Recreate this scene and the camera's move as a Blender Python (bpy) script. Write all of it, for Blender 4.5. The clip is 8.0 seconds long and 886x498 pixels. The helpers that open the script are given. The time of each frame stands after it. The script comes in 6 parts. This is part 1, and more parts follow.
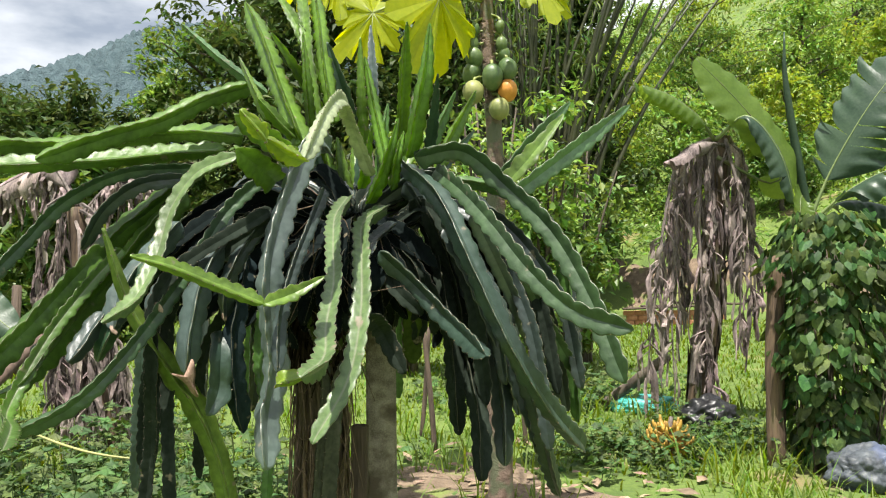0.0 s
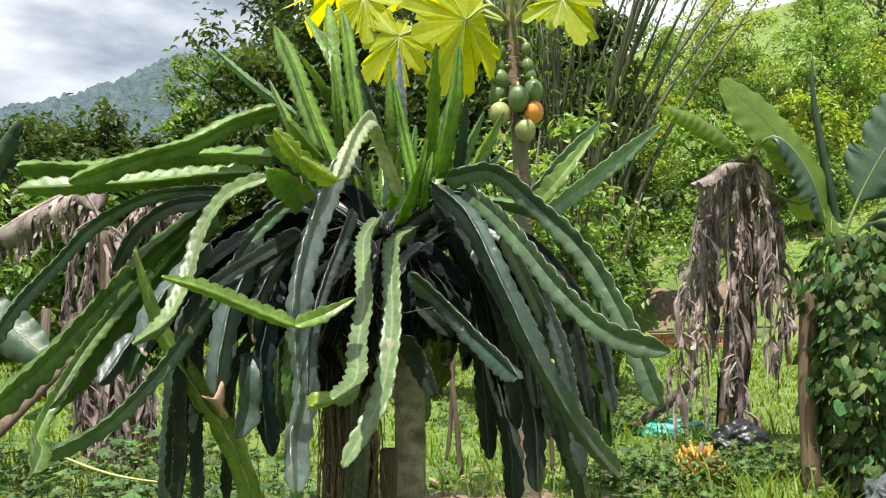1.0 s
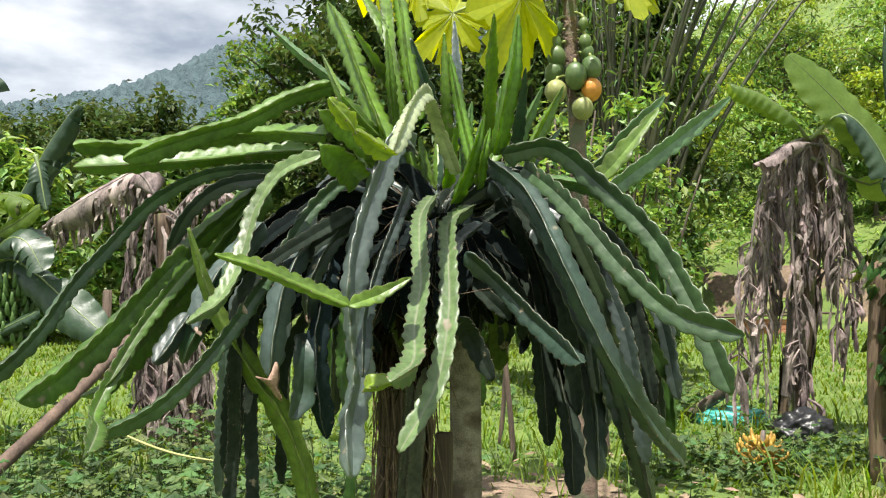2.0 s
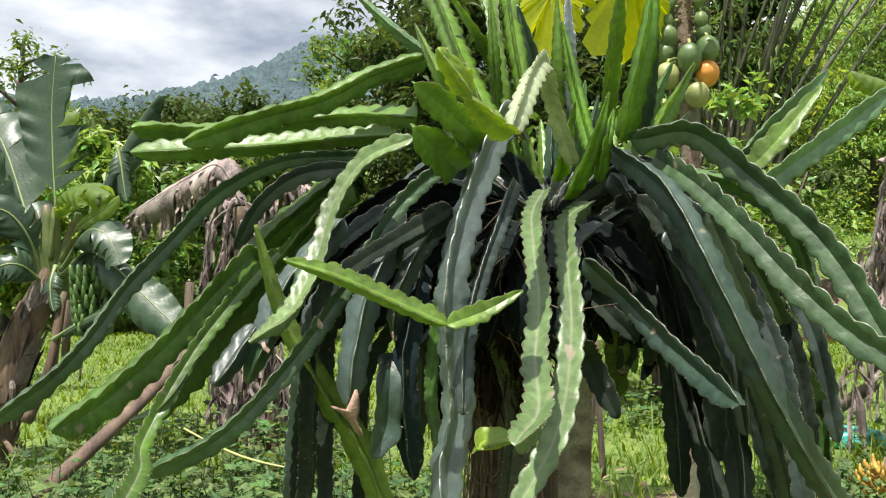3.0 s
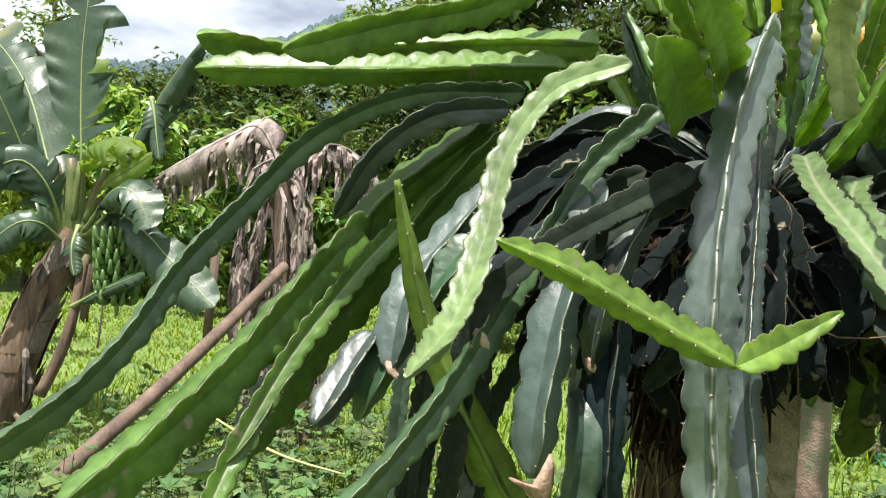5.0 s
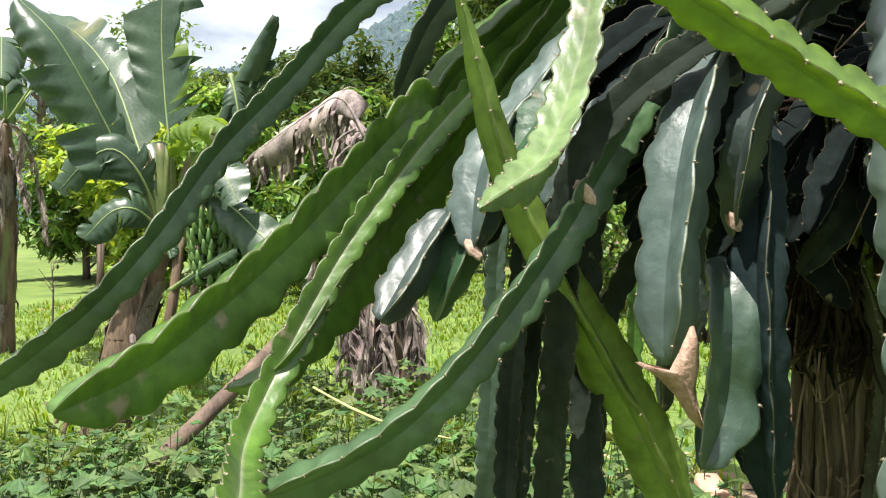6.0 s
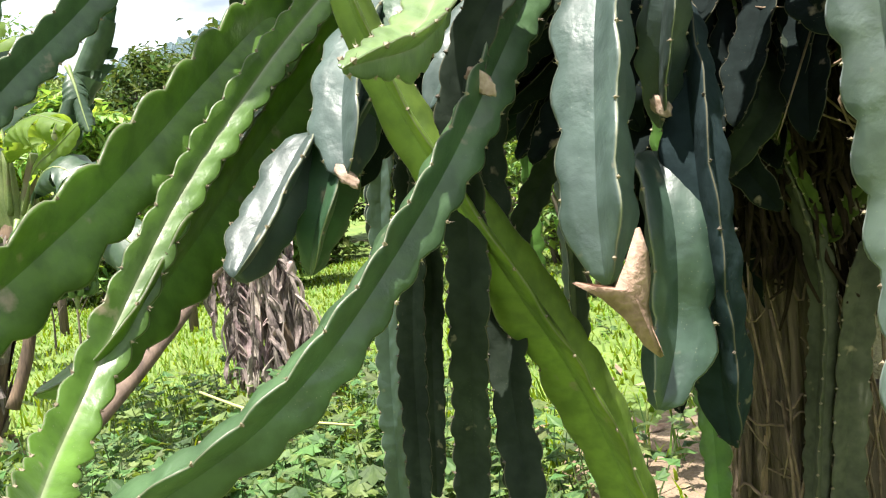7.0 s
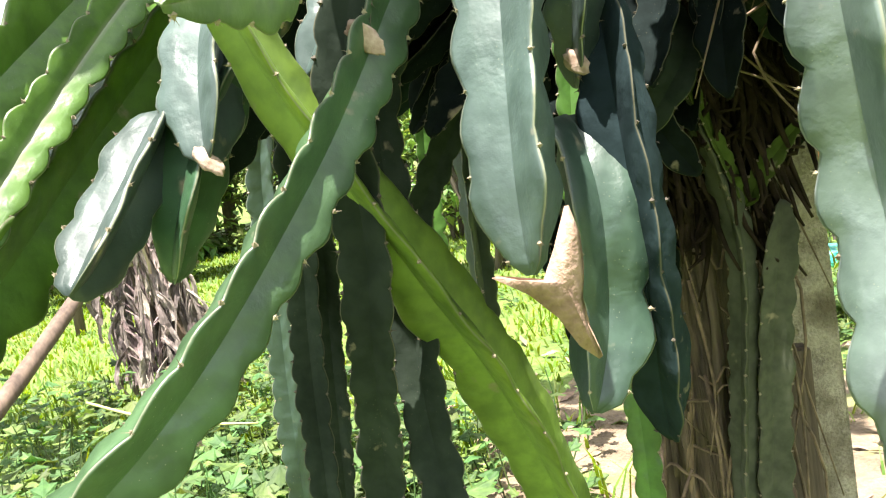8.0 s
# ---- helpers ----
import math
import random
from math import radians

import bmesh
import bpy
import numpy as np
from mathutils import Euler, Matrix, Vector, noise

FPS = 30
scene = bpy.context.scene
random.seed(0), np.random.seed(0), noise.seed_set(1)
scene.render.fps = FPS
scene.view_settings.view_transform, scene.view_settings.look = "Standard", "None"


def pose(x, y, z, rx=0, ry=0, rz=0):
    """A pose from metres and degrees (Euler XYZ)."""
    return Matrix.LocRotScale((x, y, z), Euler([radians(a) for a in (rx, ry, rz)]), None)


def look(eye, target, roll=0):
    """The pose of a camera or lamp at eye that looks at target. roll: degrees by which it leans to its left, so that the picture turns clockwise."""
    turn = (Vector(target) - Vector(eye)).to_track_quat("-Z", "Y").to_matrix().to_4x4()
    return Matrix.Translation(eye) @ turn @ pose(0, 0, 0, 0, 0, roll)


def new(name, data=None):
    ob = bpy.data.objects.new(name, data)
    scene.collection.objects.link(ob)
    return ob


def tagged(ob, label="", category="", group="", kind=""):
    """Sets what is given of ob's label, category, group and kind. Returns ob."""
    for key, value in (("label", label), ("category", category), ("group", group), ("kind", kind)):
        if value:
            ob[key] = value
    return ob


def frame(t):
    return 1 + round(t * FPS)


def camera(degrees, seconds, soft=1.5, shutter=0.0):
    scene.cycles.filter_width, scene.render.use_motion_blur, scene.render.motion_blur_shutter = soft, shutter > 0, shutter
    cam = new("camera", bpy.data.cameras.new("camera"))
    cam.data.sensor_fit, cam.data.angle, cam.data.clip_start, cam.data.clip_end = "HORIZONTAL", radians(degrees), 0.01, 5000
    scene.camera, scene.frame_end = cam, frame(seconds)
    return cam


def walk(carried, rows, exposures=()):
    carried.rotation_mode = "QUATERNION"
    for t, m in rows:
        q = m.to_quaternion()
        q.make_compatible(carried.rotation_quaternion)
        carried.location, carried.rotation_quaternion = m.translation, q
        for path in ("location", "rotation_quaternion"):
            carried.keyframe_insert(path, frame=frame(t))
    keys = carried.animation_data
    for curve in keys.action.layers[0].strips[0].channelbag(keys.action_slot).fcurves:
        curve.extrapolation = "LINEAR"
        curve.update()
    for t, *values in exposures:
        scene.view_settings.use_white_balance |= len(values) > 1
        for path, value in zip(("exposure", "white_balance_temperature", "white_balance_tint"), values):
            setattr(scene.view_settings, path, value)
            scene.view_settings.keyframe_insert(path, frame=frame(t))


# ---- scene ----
cam = camera(59.1, 8.0, soft=1.2)
PATH = [
    (0, (0.01, 0.063, 1.454), (-0.004, 2.063, 1.497), -0.6),
    (0.5, (0.008, 0.076, 1.453), (-0.008, 2.075, 1.531), -0.6),
    (1, (-0.009, 0.083, 1.449), (-0.081, 2.079, 1.552), -0.7),
    (2.3, (-0.05, 0.225, 1.439), (-0.337, 2.204, 1.489), 0.0),
    (2.5, (-0.074, 0.299, 1.443), (-0.428, 2.266, 1.489), 0.4),
    (3, (-0.141, 0.472, 1.468), (-0.537, 2.432, 1.521), 0.7),
    (3.5, (-0.187, 0.603, 1.469), (-0.611, 2.557, 1.525), 1.3),
    (4, (-0.237, 0.747, 1.475), (-0.685, 2.695, 1.528), 2.2),
    (4.5, (-0.411, 0.848, 1.441), (-0.859, 2.797, 1.484), 0.7),
    (5, (-0.52, 0.955, 1.469), (-0.959, 2.906, 1.472), 4.0),
    (5.2, (-0.514, 0.994, 1.45), (-1.024, 2.928, 1.444), 4.0),
    (6.3, (-0.575, 1.244, 1.301), (-1.265, 3.12, 1.22), -1.1),
    (6.5, (-0.583, 1.287, 1.291), (-1.207, 3.185, 1.202), -2.7),
    (7, (-0.605, 1.335, 1.276), (-1.0, 3.292, 1.16), -6.6),
    (7.5, (-0.633, 1.364, 1.268), (-0.777, 3.35, 1.081), -9.3),
    (8, (-0.618, 1.434, 1.277), (-0.767, 3.418, 1.072), -9.6),
]
walk(cam, [(t, look(eye, target, roll)) for t, eye, target, roll in PATH],
     [(0, 0.98), (2.5, .97), (3.5, .93), (4.5, 1.15), (5, 1.22), (6.3, 1.36), (7, 1.7), (7.5, 2.02), (8, 2.22)])


# ---- daylight ----
SUN_EL, SUN_ROT = radians(73), radians(195)      # noon sun, almost overhead
world = bpy.data.worlds.new("sky")
scene.world = world
world.use_nodes = True
wn, wl = world.node_tree.nodes, world.node_tree.links
sky = wn.new("ShaderNodeTexSky")
sky.sky_type, sky.sun_disc = "NISHITA", False
sky.sun_elevation, sky.sun_rotation = SUN_EL, SUN_ROT
sky.air_density, sky.dust_density, sky.ozone_density = 1.0, 1.2, 1.5
cloud_map = wn.new("ShaderNodeMapping")
cloud_map.inputs["Scale"].default_value = (1.0, 1.0, 2.6)
cloud_noise = wn.new("ShaderNodeTexNoise")
cloud_noise.inputs["Scale"].default_value = 2.3
cloud_noise.inputs["Detail"].default_value = 7.0
cloud_noise.inputs["Roughness"].default_value = 0.52
cloud_ramp = wn.new("ShaderNodeValToRGB")
cloud_ramp.color_ramp.elements[0].position, cloud_ramp.color_ramp.elements[1].position = 0.4, 0.54
cloud_ramp.color_ramp.elements[0].color = (0.28, 0.28, 0.28, 1)      # a thin veil between the clouds
cloud_mix = wn.new("ShaderNodeMix")
cloud_mix.data_type = "RGBA"
cloud_mix.inputs["B"].default_value = (14.0, 14.5, 15.2, 1)
coord = wn.new("ShaderNodeTexCoord")
wl.new(coord.outputs["Generated"], cloud_map.inputs["Vector"])
wl.new(cloud_map.outputs["Vector"], cloud_noise.inputs["Vector"])
wl.new(cloud_noise.outputs["Fac"], cloud_ramp.inputs["Fac"])
wl.new(cloud_ramp.outputs["Color"], cloud_mix.inputs["Factor"])
wl.new(sky.outputs["Color"], cloud_mix.inputs["A"])
wl.new(cloud_mix.outputs["Result"], wn["Background"].inputs["Color"])
wn["Background"].inputs["Strength"].default_value = 0.043
sun_data = bpy.data.lights.new("sun", "SUN")
sun_data.energy, sun_data.angle, sun_data.color = 5.0, radians(0.6), (1.0, 0.955, 0.87)
sun = new("sun", sun_data)
sun_way = Vector((math.sin(SUN_ROT) * math.cos(SUN_EL), math.cos(SUN_ROT) * math.cos(SUN_EL), math.sin(SUN_EL)))
sun.matrix_world = look(sun_way * 60, (0, 0, 0))


# ---- materials ----
def nodes_of(name):
    m = bpy.data.materials.new(name)
    m.use_nodes = True
    return m, m.node_tree.nodes, m.node_tree.links, m.node_tree.nodes["Principled BSDF"]


def surface(name, dark, light, scale=8.0, rough=0.7, bump=0.3, fine=90.0, stretch=(1, 1, 1), stain=None, stain_at=0.62, metal=0.0, island=0.0, leafy=0.0, spec=0.5, dist=0.01):
    """A grained surface: two tones over two sizes of noise, a stain colour with its own shape, fine relief; leafy lets light through."""
    m, n, l, b = nodes_of(name)
    tc, mp = n.new("ShaderNodeTexCoord"), n.new("ShaderNodeMapping")
    mp.inputs["Scale"].default_value = stretch
    l.new(tc.outputs["Object"], mp.inputs["Vector"])
    big, small = n.new("ShaderNodeTexNoise"), n.new("ShaderNodeTexNoise")
    for t, s, d in ((big, scale, 5.0), (small, fine, 4.0)):
        t.inputs["Scale"].default_value, t.inputs["Detail"].default_value = s, d
        l.new(mp.outputs["Vector"], t.inputs["Vector"])
    mixed = n.new("ShaderNodeMath")
    mixed.operation = "MULTIPLY_ADD"
    l.new(small.outputs["Fac"], mixed.inputs[0])
    mixed.inputs[1].default_value = 0.55
    l.new(big.outputs["Fac"], mixed.inputs[2])
    ramp = n.new("ShaderNodeValToRGB")
    e = ramp.color_ramp.elements
    e[0].position, e[1].position = 0.52, 1.02
    e[0].color, e[1].color = (*dark, 1), (*light, 1)
    l.new(mixed.outputs[0], ramp.inputs["Fac"])
    out = ramp.outputs["Color"]
    if stain:
        s3, r3, mx = n.new("ShaderNodeTexNoise"), n.new("ShaderNodeValToRGB"), n.new("ShaderNodeMix")
        s3.inputs["Scale"].default_value, s3.inputs["Detail"].default_value = scale * 0.45, 6.0
        l.new(mp.outputs["Vector"], s3.inputs["Vector"])
        r3.color_ramp.elements[0].position, r3.color_ramp.elements[1].position = stain_at - 0.06, stain_at + 0.06
        l.new(s3.outputs["Fac"], r3.inputs["Fac"])
        mx.data_type = "RGBA"
        mx.inputs["B"].default_value = (*stain, 1)
        l.new(r3.outputs["Color"], mx.inputs["Factor"])
        l.new(out, mx.inputs["A"])
        out = mx.outputs["Result"]
    if island:
        g, hs, mr, mv = n.new("ShaderNodeNewGeometry"), n.new("ShaderNodeHueSaturation"), n.new("ShaderNodeMapRange"), n.new("ShaderNodeMapRange")
        l.new(g.outputs["Random Per Island"], mr.inputs["Value"])
        mr.inputs["To Min"].default_value, mr.inputs["To Max"].default_value = 0.5 - 0.055 * island, 0.5 + 0.04 * island
        l.new(mr.outputs["Result"], hs.inputs["Hue"])
        wn2 = n.new("ShaderNodeTexWhiteNoise")
        wn2.noise_dimensions = "1D"
        l.new(g.outputs["Random Per Island"], wn2.inputs["W"])
        l.new(wn2.outputs["Value"], mv.inputs["Value"])
        mv.inputs["To Min"].default_value, mv.inputs["To Max"].default_value = 1 - 0.5 * island, 1 + 0.55 * island
        l.new(mv.outputs["Result"], hs.inputs["Value"])
        l.new(out, hs.inputs["Color"])
        out = hs.outputs["Color"]
    l.new(out, b.inputs["Base Color"])
    b.inputs["Roughness"].default_value, b.inputs["Metallic"].default_value = rough, metal
    b.inputs["Specular IOR Level"].default_value = spec
    if bump:
        bp = n.new("ShaderNodeBump")
        bp.inputs["Strength"].default_value, bp.inputs["Distance"].default_value = bump, dist
        l.new(mixed.outputs[0], bp.inputs["Height"])
        l.new(bp.outputs["Normal"], b.inputs["Normal"])
    if leafy:
        tr, mx2, brighter = n.new("ShaderNodeBsdfTranslucent"), n.new("ShaderNodeMixShader"), n.new("ShaderNodeHueSaturation")
        brighter.inputs["Hue"].default_value, brighter.inputs["Saturation"].default_value, brighter.inputs["Value"].default_value = 0.475, 1.15, 1.9
        l.new(out, brighter.inputs["Color"])
        l.new(brighter.outputs["Color"], tr.inputs["Color"])
        mx2.inputs["Fac"].default_value = leafy
        l.new(b.outputs["BSDF"], mx2.inputs[1])
        l.new(tr.outputs["BSDF"], mx2.inputs[2])
        l.new(mx2.outputs["Shader"], n["Material Output"].inputs["Surface"])
    return m


def cactus_skin(name="cactus_skin", wax=(0.32, 0.52), gloss=0.65, bloom=0.02, margin=(0.23, 0.235, 0.16), coat=0.0):
    """Waxy three-ribbed stem: the object's own colour, paler corky margin, scars, blue bloom."""
    m, n, l, b = nodes_of(name)
    info, tc = n.new("ShaderNodeObjectInfo"), n.new("ShaderNodeTexCoord")
    noises = []
    for s, d in ((9.0, 4.0), (60.0, 5.0), (23.0, 6.0)):
        t = n.new("ShaderNodeTexNoise")
        t.inputs["Scale"].default_value, t.inputs["Detail"].default_value = s, d
        l.new(tc.outputs["Object"], t.inputs["Vector"])
        noises.append(t)
    tone = n.new("ShaderNodeHueSaturation")
    val = n.new("ShaderNodeMapRange")
    val.inputs["From Min"].default_value, val.inputs["From Max"].default_value = 0.3, 0.7
    val.inputs["To Min"].default_value, val.inputs["To Max"].default_value = 0.72, 1.3
    l.new(noises[0].outputs["Fac"], val.inputs["Value"])
    l.new(val.outputs["Result"], tone.inputs["Value"])
    l.new(info.outputs["Color"], tone.inputs["Color"])
    speck = n.new("ShaderNodeMix")
    speck.data_type, speck.blend_type = "RGBA", "MULTIPLY"
    sr = n.new("ShaderNodeValToRGB")
    sr.color_ramp.elements[0].position, sr.color_ramp.elements[1].position = 0.36, 0.6
    sr.color_ramp.elements[0].color = (0.62, 0.66, 0.6, 1)
    sr.color_ramp.elements[1].color = (1.12, 1.1, 1.05, 1)
    l.new(noises[1].outputs["Fac"], sr.inputs["Fac"])
    speck.inputs["Factor"].default_value = 0.7
    l.new(tone.outputs["Color"], speck.inputs["A"])
    l.new(sr.outputs["Color"], speck.inputs["B"])
    scar = n.new("ShaderNodeMix")
    scar.data_type = "RGBA"
    scar.inputs["B"].default_value = (0.24, 0.2, 0.14, 1)
    cr = n.new("ShaderNodeValToRGB")
    cr.color_ramp.elements[0].position, cr.color_ramp.elements[1].position = 0.665, 0.73
    l.new(noises[2].outputs["Fac"], cr.inputs["Fac"])
    l.new(cr.outputs["Color"], scar.inputs["Factor"])
    l.new(speck.outputs["Result"], scar.inputs["A"])
    dots, dr, dust, gate, gr = n.new("ShaderNodeTexVoronoi"), n.new("ShaderNodeValToRGB"), n.new("ShaderNodeMix"), n.new("ShaderNodeMath"), n.new("ShaderNodeMapRange")
    dots.inputs["Scale"].default_value = 260.0
    l.new(tc.outputs["Object"], dots.inputs["Vector"])
    dr.color_ramp.elements[0].position, dr.color_ramp.elements[1].position = 0.05, 0.12
    dr.color_ramp.elements[0].color, dr.color_ramp.elements[1].color = (1, 1, 1, 1), (0, 0, 0, 1)
    l.new(dots.outputs["Distance"], dr.inputs["Fac"])
    gr.inputs["From Min"].default_value, gr.inputs["From Max"].default_value = 0.5, 0.62
    l.new(noises[0].outputs["Fac"], gr.inputs["Value"])
    gate.operation = "MULTIPLY"
    l.new(dr.outputs["Color"], gate.inputs[0])
    l.new(gr.outputs["Result"], gate.inputs[1])
    dust.data_type = "RGBA"
    dust.inputs["B"].default_value = (*(0.9 * c for c in margin), 1)
    l.new(gate.outputs[0], dust.inputs["Factor"])
    l.new(scar.outputs["Result"], dust.inputs["A"])
    edge = n.new("ShaderNodeAttribute")
    edge.attribute_name = "rim"
    er = n.new("ShaderNodeValToRGB")
    er.color_ramp.elements[0].position, er.color_ramp.elements[1].position = 0.55, 1.0
    l.new(edge.outputs["Fac"], er.inputs["Fac"])
    rim = n.new("ShaderNodeMix")
    rim.data_type = "RGBA"
    rim.inputs["B"].default_value = (*margin, 1)
    l.new(er.outputs["Color"], rim.inputs["Factor"])
    l.new(dust.outputs["Result"], rim.inputs["A"])
    l.new(rim.outputs["Result"], b.inputs["Base Color"])
    rr = n.new("ShaderNodeMapRange")
    rr.inputs["To Min"].default_value, rr.inputs["To Max"].default_value = wax
    l.new(noises[1].outputs["Fac"], rr.inputs["Value"])
    l.new(rr.outputs["Result"], b.inputs["Roughness"])
    b.inputs["Specular IOR Level"].default_value = gloss
    b.inputs["Coat Weight"].default_value, b.inputs["Coat Roughness"].default_value = coat, 0.38
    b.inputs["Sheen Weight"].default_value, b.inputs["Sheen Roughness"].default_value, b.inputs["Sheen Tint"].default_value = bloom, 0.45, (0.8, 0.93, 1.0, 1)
    bp = n.new("ShaderNodeBump")
    bp.inputs["Strength"].default_value, bp.inputs["Distance"].default_value = 0.6, 0.006
    # shallow cross wrinkles, one swelling to each lobe of the margin
    beat, warp, swell, relief = n.new("ShaderNodeAttribute"), n.new("ShaderNodeMath"), n.new("ShaderNodeMath"), n.new("ShaderNodeMath")
    beat.attribute_name = "beat"
    warp.operation, swell.operation, relief.operation = "MULTIPLY_ADD", "SINE", "MULTIPLY_ADD"
    l.new(noises[2].outputs["Fac"], warp.inputs[0])
    warp.inputs[1].default_value = 4.0
    turns = n.new("ShaderNodeMath")
    turns.operation = "MULTIPLY"
    turns.inputs[1].default_value = 6.2832
    l.new(beat.outputs["Fac"], turns.inputs[0])
    l.new(turns.outputs[0], warp.inputs[2])
    l.new(warp.outputs[0], swell.inputs[0])
    l.new(swell.outputs[0], relief.inputs[0])
    relief.inputs[1].default_value = 0.1
    l.new(noises[2].outputs["Fac"], relief.inputs[2])
    l.new(relief.outputs[0], bp.inputs["Height"])
    l.new(bp.outputs["Normal"], b.inputs["Normal"])
    tr, mx = n.new("ShaderNodeBsdfTranslucent"), n.new("ShaderNodeMixShader")
    br = n.new("ShaderNodeHueSaturation")
    br.inputs["Hue"].default_value, br.inputs["Value"].default_value = 0.47, 2.0
    l.new(rim.outputs["Result"], br.inputs["Color"])
    l.new(br.outputs["Color"], tr.inputs["Color"])
    thin, spread, through_edge = n.new("ShaderNodeAttribute"), n.new("ShaderNodeMapRange"), n.new("ShaderNodeMath")
    thin.attribute_name = "thin"
    spread.inputs["To Min"].default_value, spread.inputs["To Max"].default_value = 0.35, 1.7
    l.new(thin.outputs["Fac"], spread.inputs["Value"])
    through_edge.operation = "MULTIPLY"
    l.new(info.outputs["Alpha"], through_edge.inputs[0])
    l.new(spread.outputs["Result"], through_edge.inputs[1])
    l.new(through_edge.outputs[0], mx.inputs["Fac"])
    l.new(b.outputs["BSDF"], mx.inputs[1])
    l.new(tr.outputs["BSDF"], mx.inputs[2])
    l.new(mx.outputs["Shader"], n["Material Output"].inputs["Surface"])
    return m


SKIN = cactus_skin()
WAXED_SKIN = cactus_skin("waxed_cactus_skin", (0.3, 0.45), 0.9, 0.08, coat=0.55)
# real cork on the climbing stems, shade-dulled copy of the skin inside the crown
CORKY_SHADE_SKIN = cactus_skin("corky_shade_cactus_skin", (0.8, 0.95), 0.06, 0.0, (0.1, 0.095, 0.065))
SPINE = surface("spine", (0.09, 0.065, 0.04), (0.3, 0.25, 0.17), 40, 0.7, 0)
# spine colour cut to a third, matching the stems darkened as shade
SHADE_SPINE = surface("shade_spine", (0.03, 0.024, 0.018), (0.1, 0.08, 0.06), 40, 0.8, 0)
DRY_SKIN = surface("dry_skin", (0.15, 0.085, 0.06), (0.38, 0.25, 0.185), 30, 0.85, 0.5, 200)
# root colour taken almost to black for the shaded hollow under the crown
SHADE_ROOT = surface("shade_root", (0.006, 0.004, 0.003), (0.03, 0.02, 0.014), 30, 0.95, 0.5, spec=0.1)
CALLUS = surface("callus", (0.2, 0.13, 0.09), (0.44, 0.33, 0.27), 60, 0.9, 0.6, 300, stain=(0.12, 0.07, 0.045), stain_at=0.6, dist=0.003)
ROOT = surface("root", (0.05, 0.033, 0.022), (0.22, 0.15, 0.1), 30, 0.9, 0.4)
BARK = surface("bark", (0.018, 0.013, 0.01), (0.19, 0.135, 0.09), 26, 0.92, 1.0, 160, (1, 1, 0.12), dist=0.02)
STRAW = surface("straw_fibre", (0.05, 0.033, 0.02), (0.3, 0.2, 0.125), 30, 0.9, 0.6, 160, (1, 1, 0.15))
WOOD = surface("weathered_wood", (0.035, 0.025, 0.019), (0.14, 0.1, 0.072), 20, 0.88, 0.6, 140, (1, 1, 0.1))
POLE = surface("pole_wood", (0.05, 0.032, 0.025), (0.17, 0.115, 0.085), 9, 0.85, 0.6, 60, (1, 1, 0.3))
CONCRETE = surface("concrete", (0.14, 0.115, 0.095), (0.47, 0.4, 0.34), 22, 0.93, 1.0, 240, stain=(0.13, 0.1, 0.075), stain_at=0.57, dist=0.008)
GRASS_GROUND = surface("grass_ground", (0.058, 0.1, 0.018), (0.14, 0.198, 0.038), 1.3, 0.95, 0.8, 22, stain=(0.26, 0.17, 0.1), stain_at=0.66, dist=0.05)
GRASS = surface("grass_blade", (0.07, 0.128, 0.014), (0.145, 0.232, 0.03), 3, 0.6, 0, 30, island=0.6, leafy=0.35)
WEED = surface("weed_leaf", (0.026, 0.064, 0.014), (0.095, 0.16, 0.04), 12, 0.65, 0.2, 60, island=0.9, leafy=0.3)
SOIL = surface("bare_soil", (0.1, 0.07, 0.045), (0.25, 0.182, 0.124), 7, 0.97, 1.0, 60, stain=(0.16, 0.2, 0.05), stain_at=0.63, dist=0.03)
TREE_DARK = surface("leaf_dark", (0.025, 0.05, 0.015), (0.07, 0.11, 0.03), 1.2, 0.55, 0, 20, island=0.8, leafy=0.25, spec=0.2)
TREE_MID = surface("leaf_mid", (0.052, 0.115, 0.024), (0.135, 0.22, 0.052), 1.2, 0.45, 0, 20, island=0.8, leafy=0.28, spec=0.4)
TREE_LIGHT = surface("leaf_light", (0.1, 0.2, 0.04), (0.22, 0.34, 0.085), 1.2, 0.45, 0, 20, island=0.7, leafy=0.3, spec=0.45)
TREE_YELLOW = surface("leaf_yellow", (0.15, 0.235, 0.035), (0.28, 0.37, 0.075), 1.2, 0.5, 0, 20, island=0.6, leafy=0.32, spec=0.35)
BAMBOO = surface("bamboo_culm", (0.012, 0.016, 0.006), (0.055, 0.06, 0.02), 4, 0.5, 0.1)
TREE_BARK = surface("tree_bark", (0.04, 0.03, 0.022), (0.15, 0.12, 0.09), 8, 0.95, 0.8, 50, (1, 1, 0.3))
# blue-grey haze of distance mixed into the forest's own colours
HAZED_FOREST = surface("far_forest_hazed", (0.04, 0.072, 0.085), (0.095, 0.145, 0.16), 0.2, 0.95, 0.9, 1.6, dist=3.0)
BANANA_LEAF = surface("banana_leaf", (0.02, 0.044, 0.026), (0.05, 0.086, 0.046), 3, 0.4, 0.35, 40, leafy=0.16, spec=0.42, stain=(0.2, 0.18, 0.06), stain_at=0.72)
YOUNG_LEAF = surface("young_banana_leaf", (0.085, 0.15, 0.03), (0.155, 0.235, 0.05), 3, 0.38, 0.2, 40, leafy=0.5, spec=0.5)
BANANA_RIB = surface("banana_midrib", (0.12, 0.18, 0.06), (0.24, 0.29, 0.11), 5, 0.5, 0)
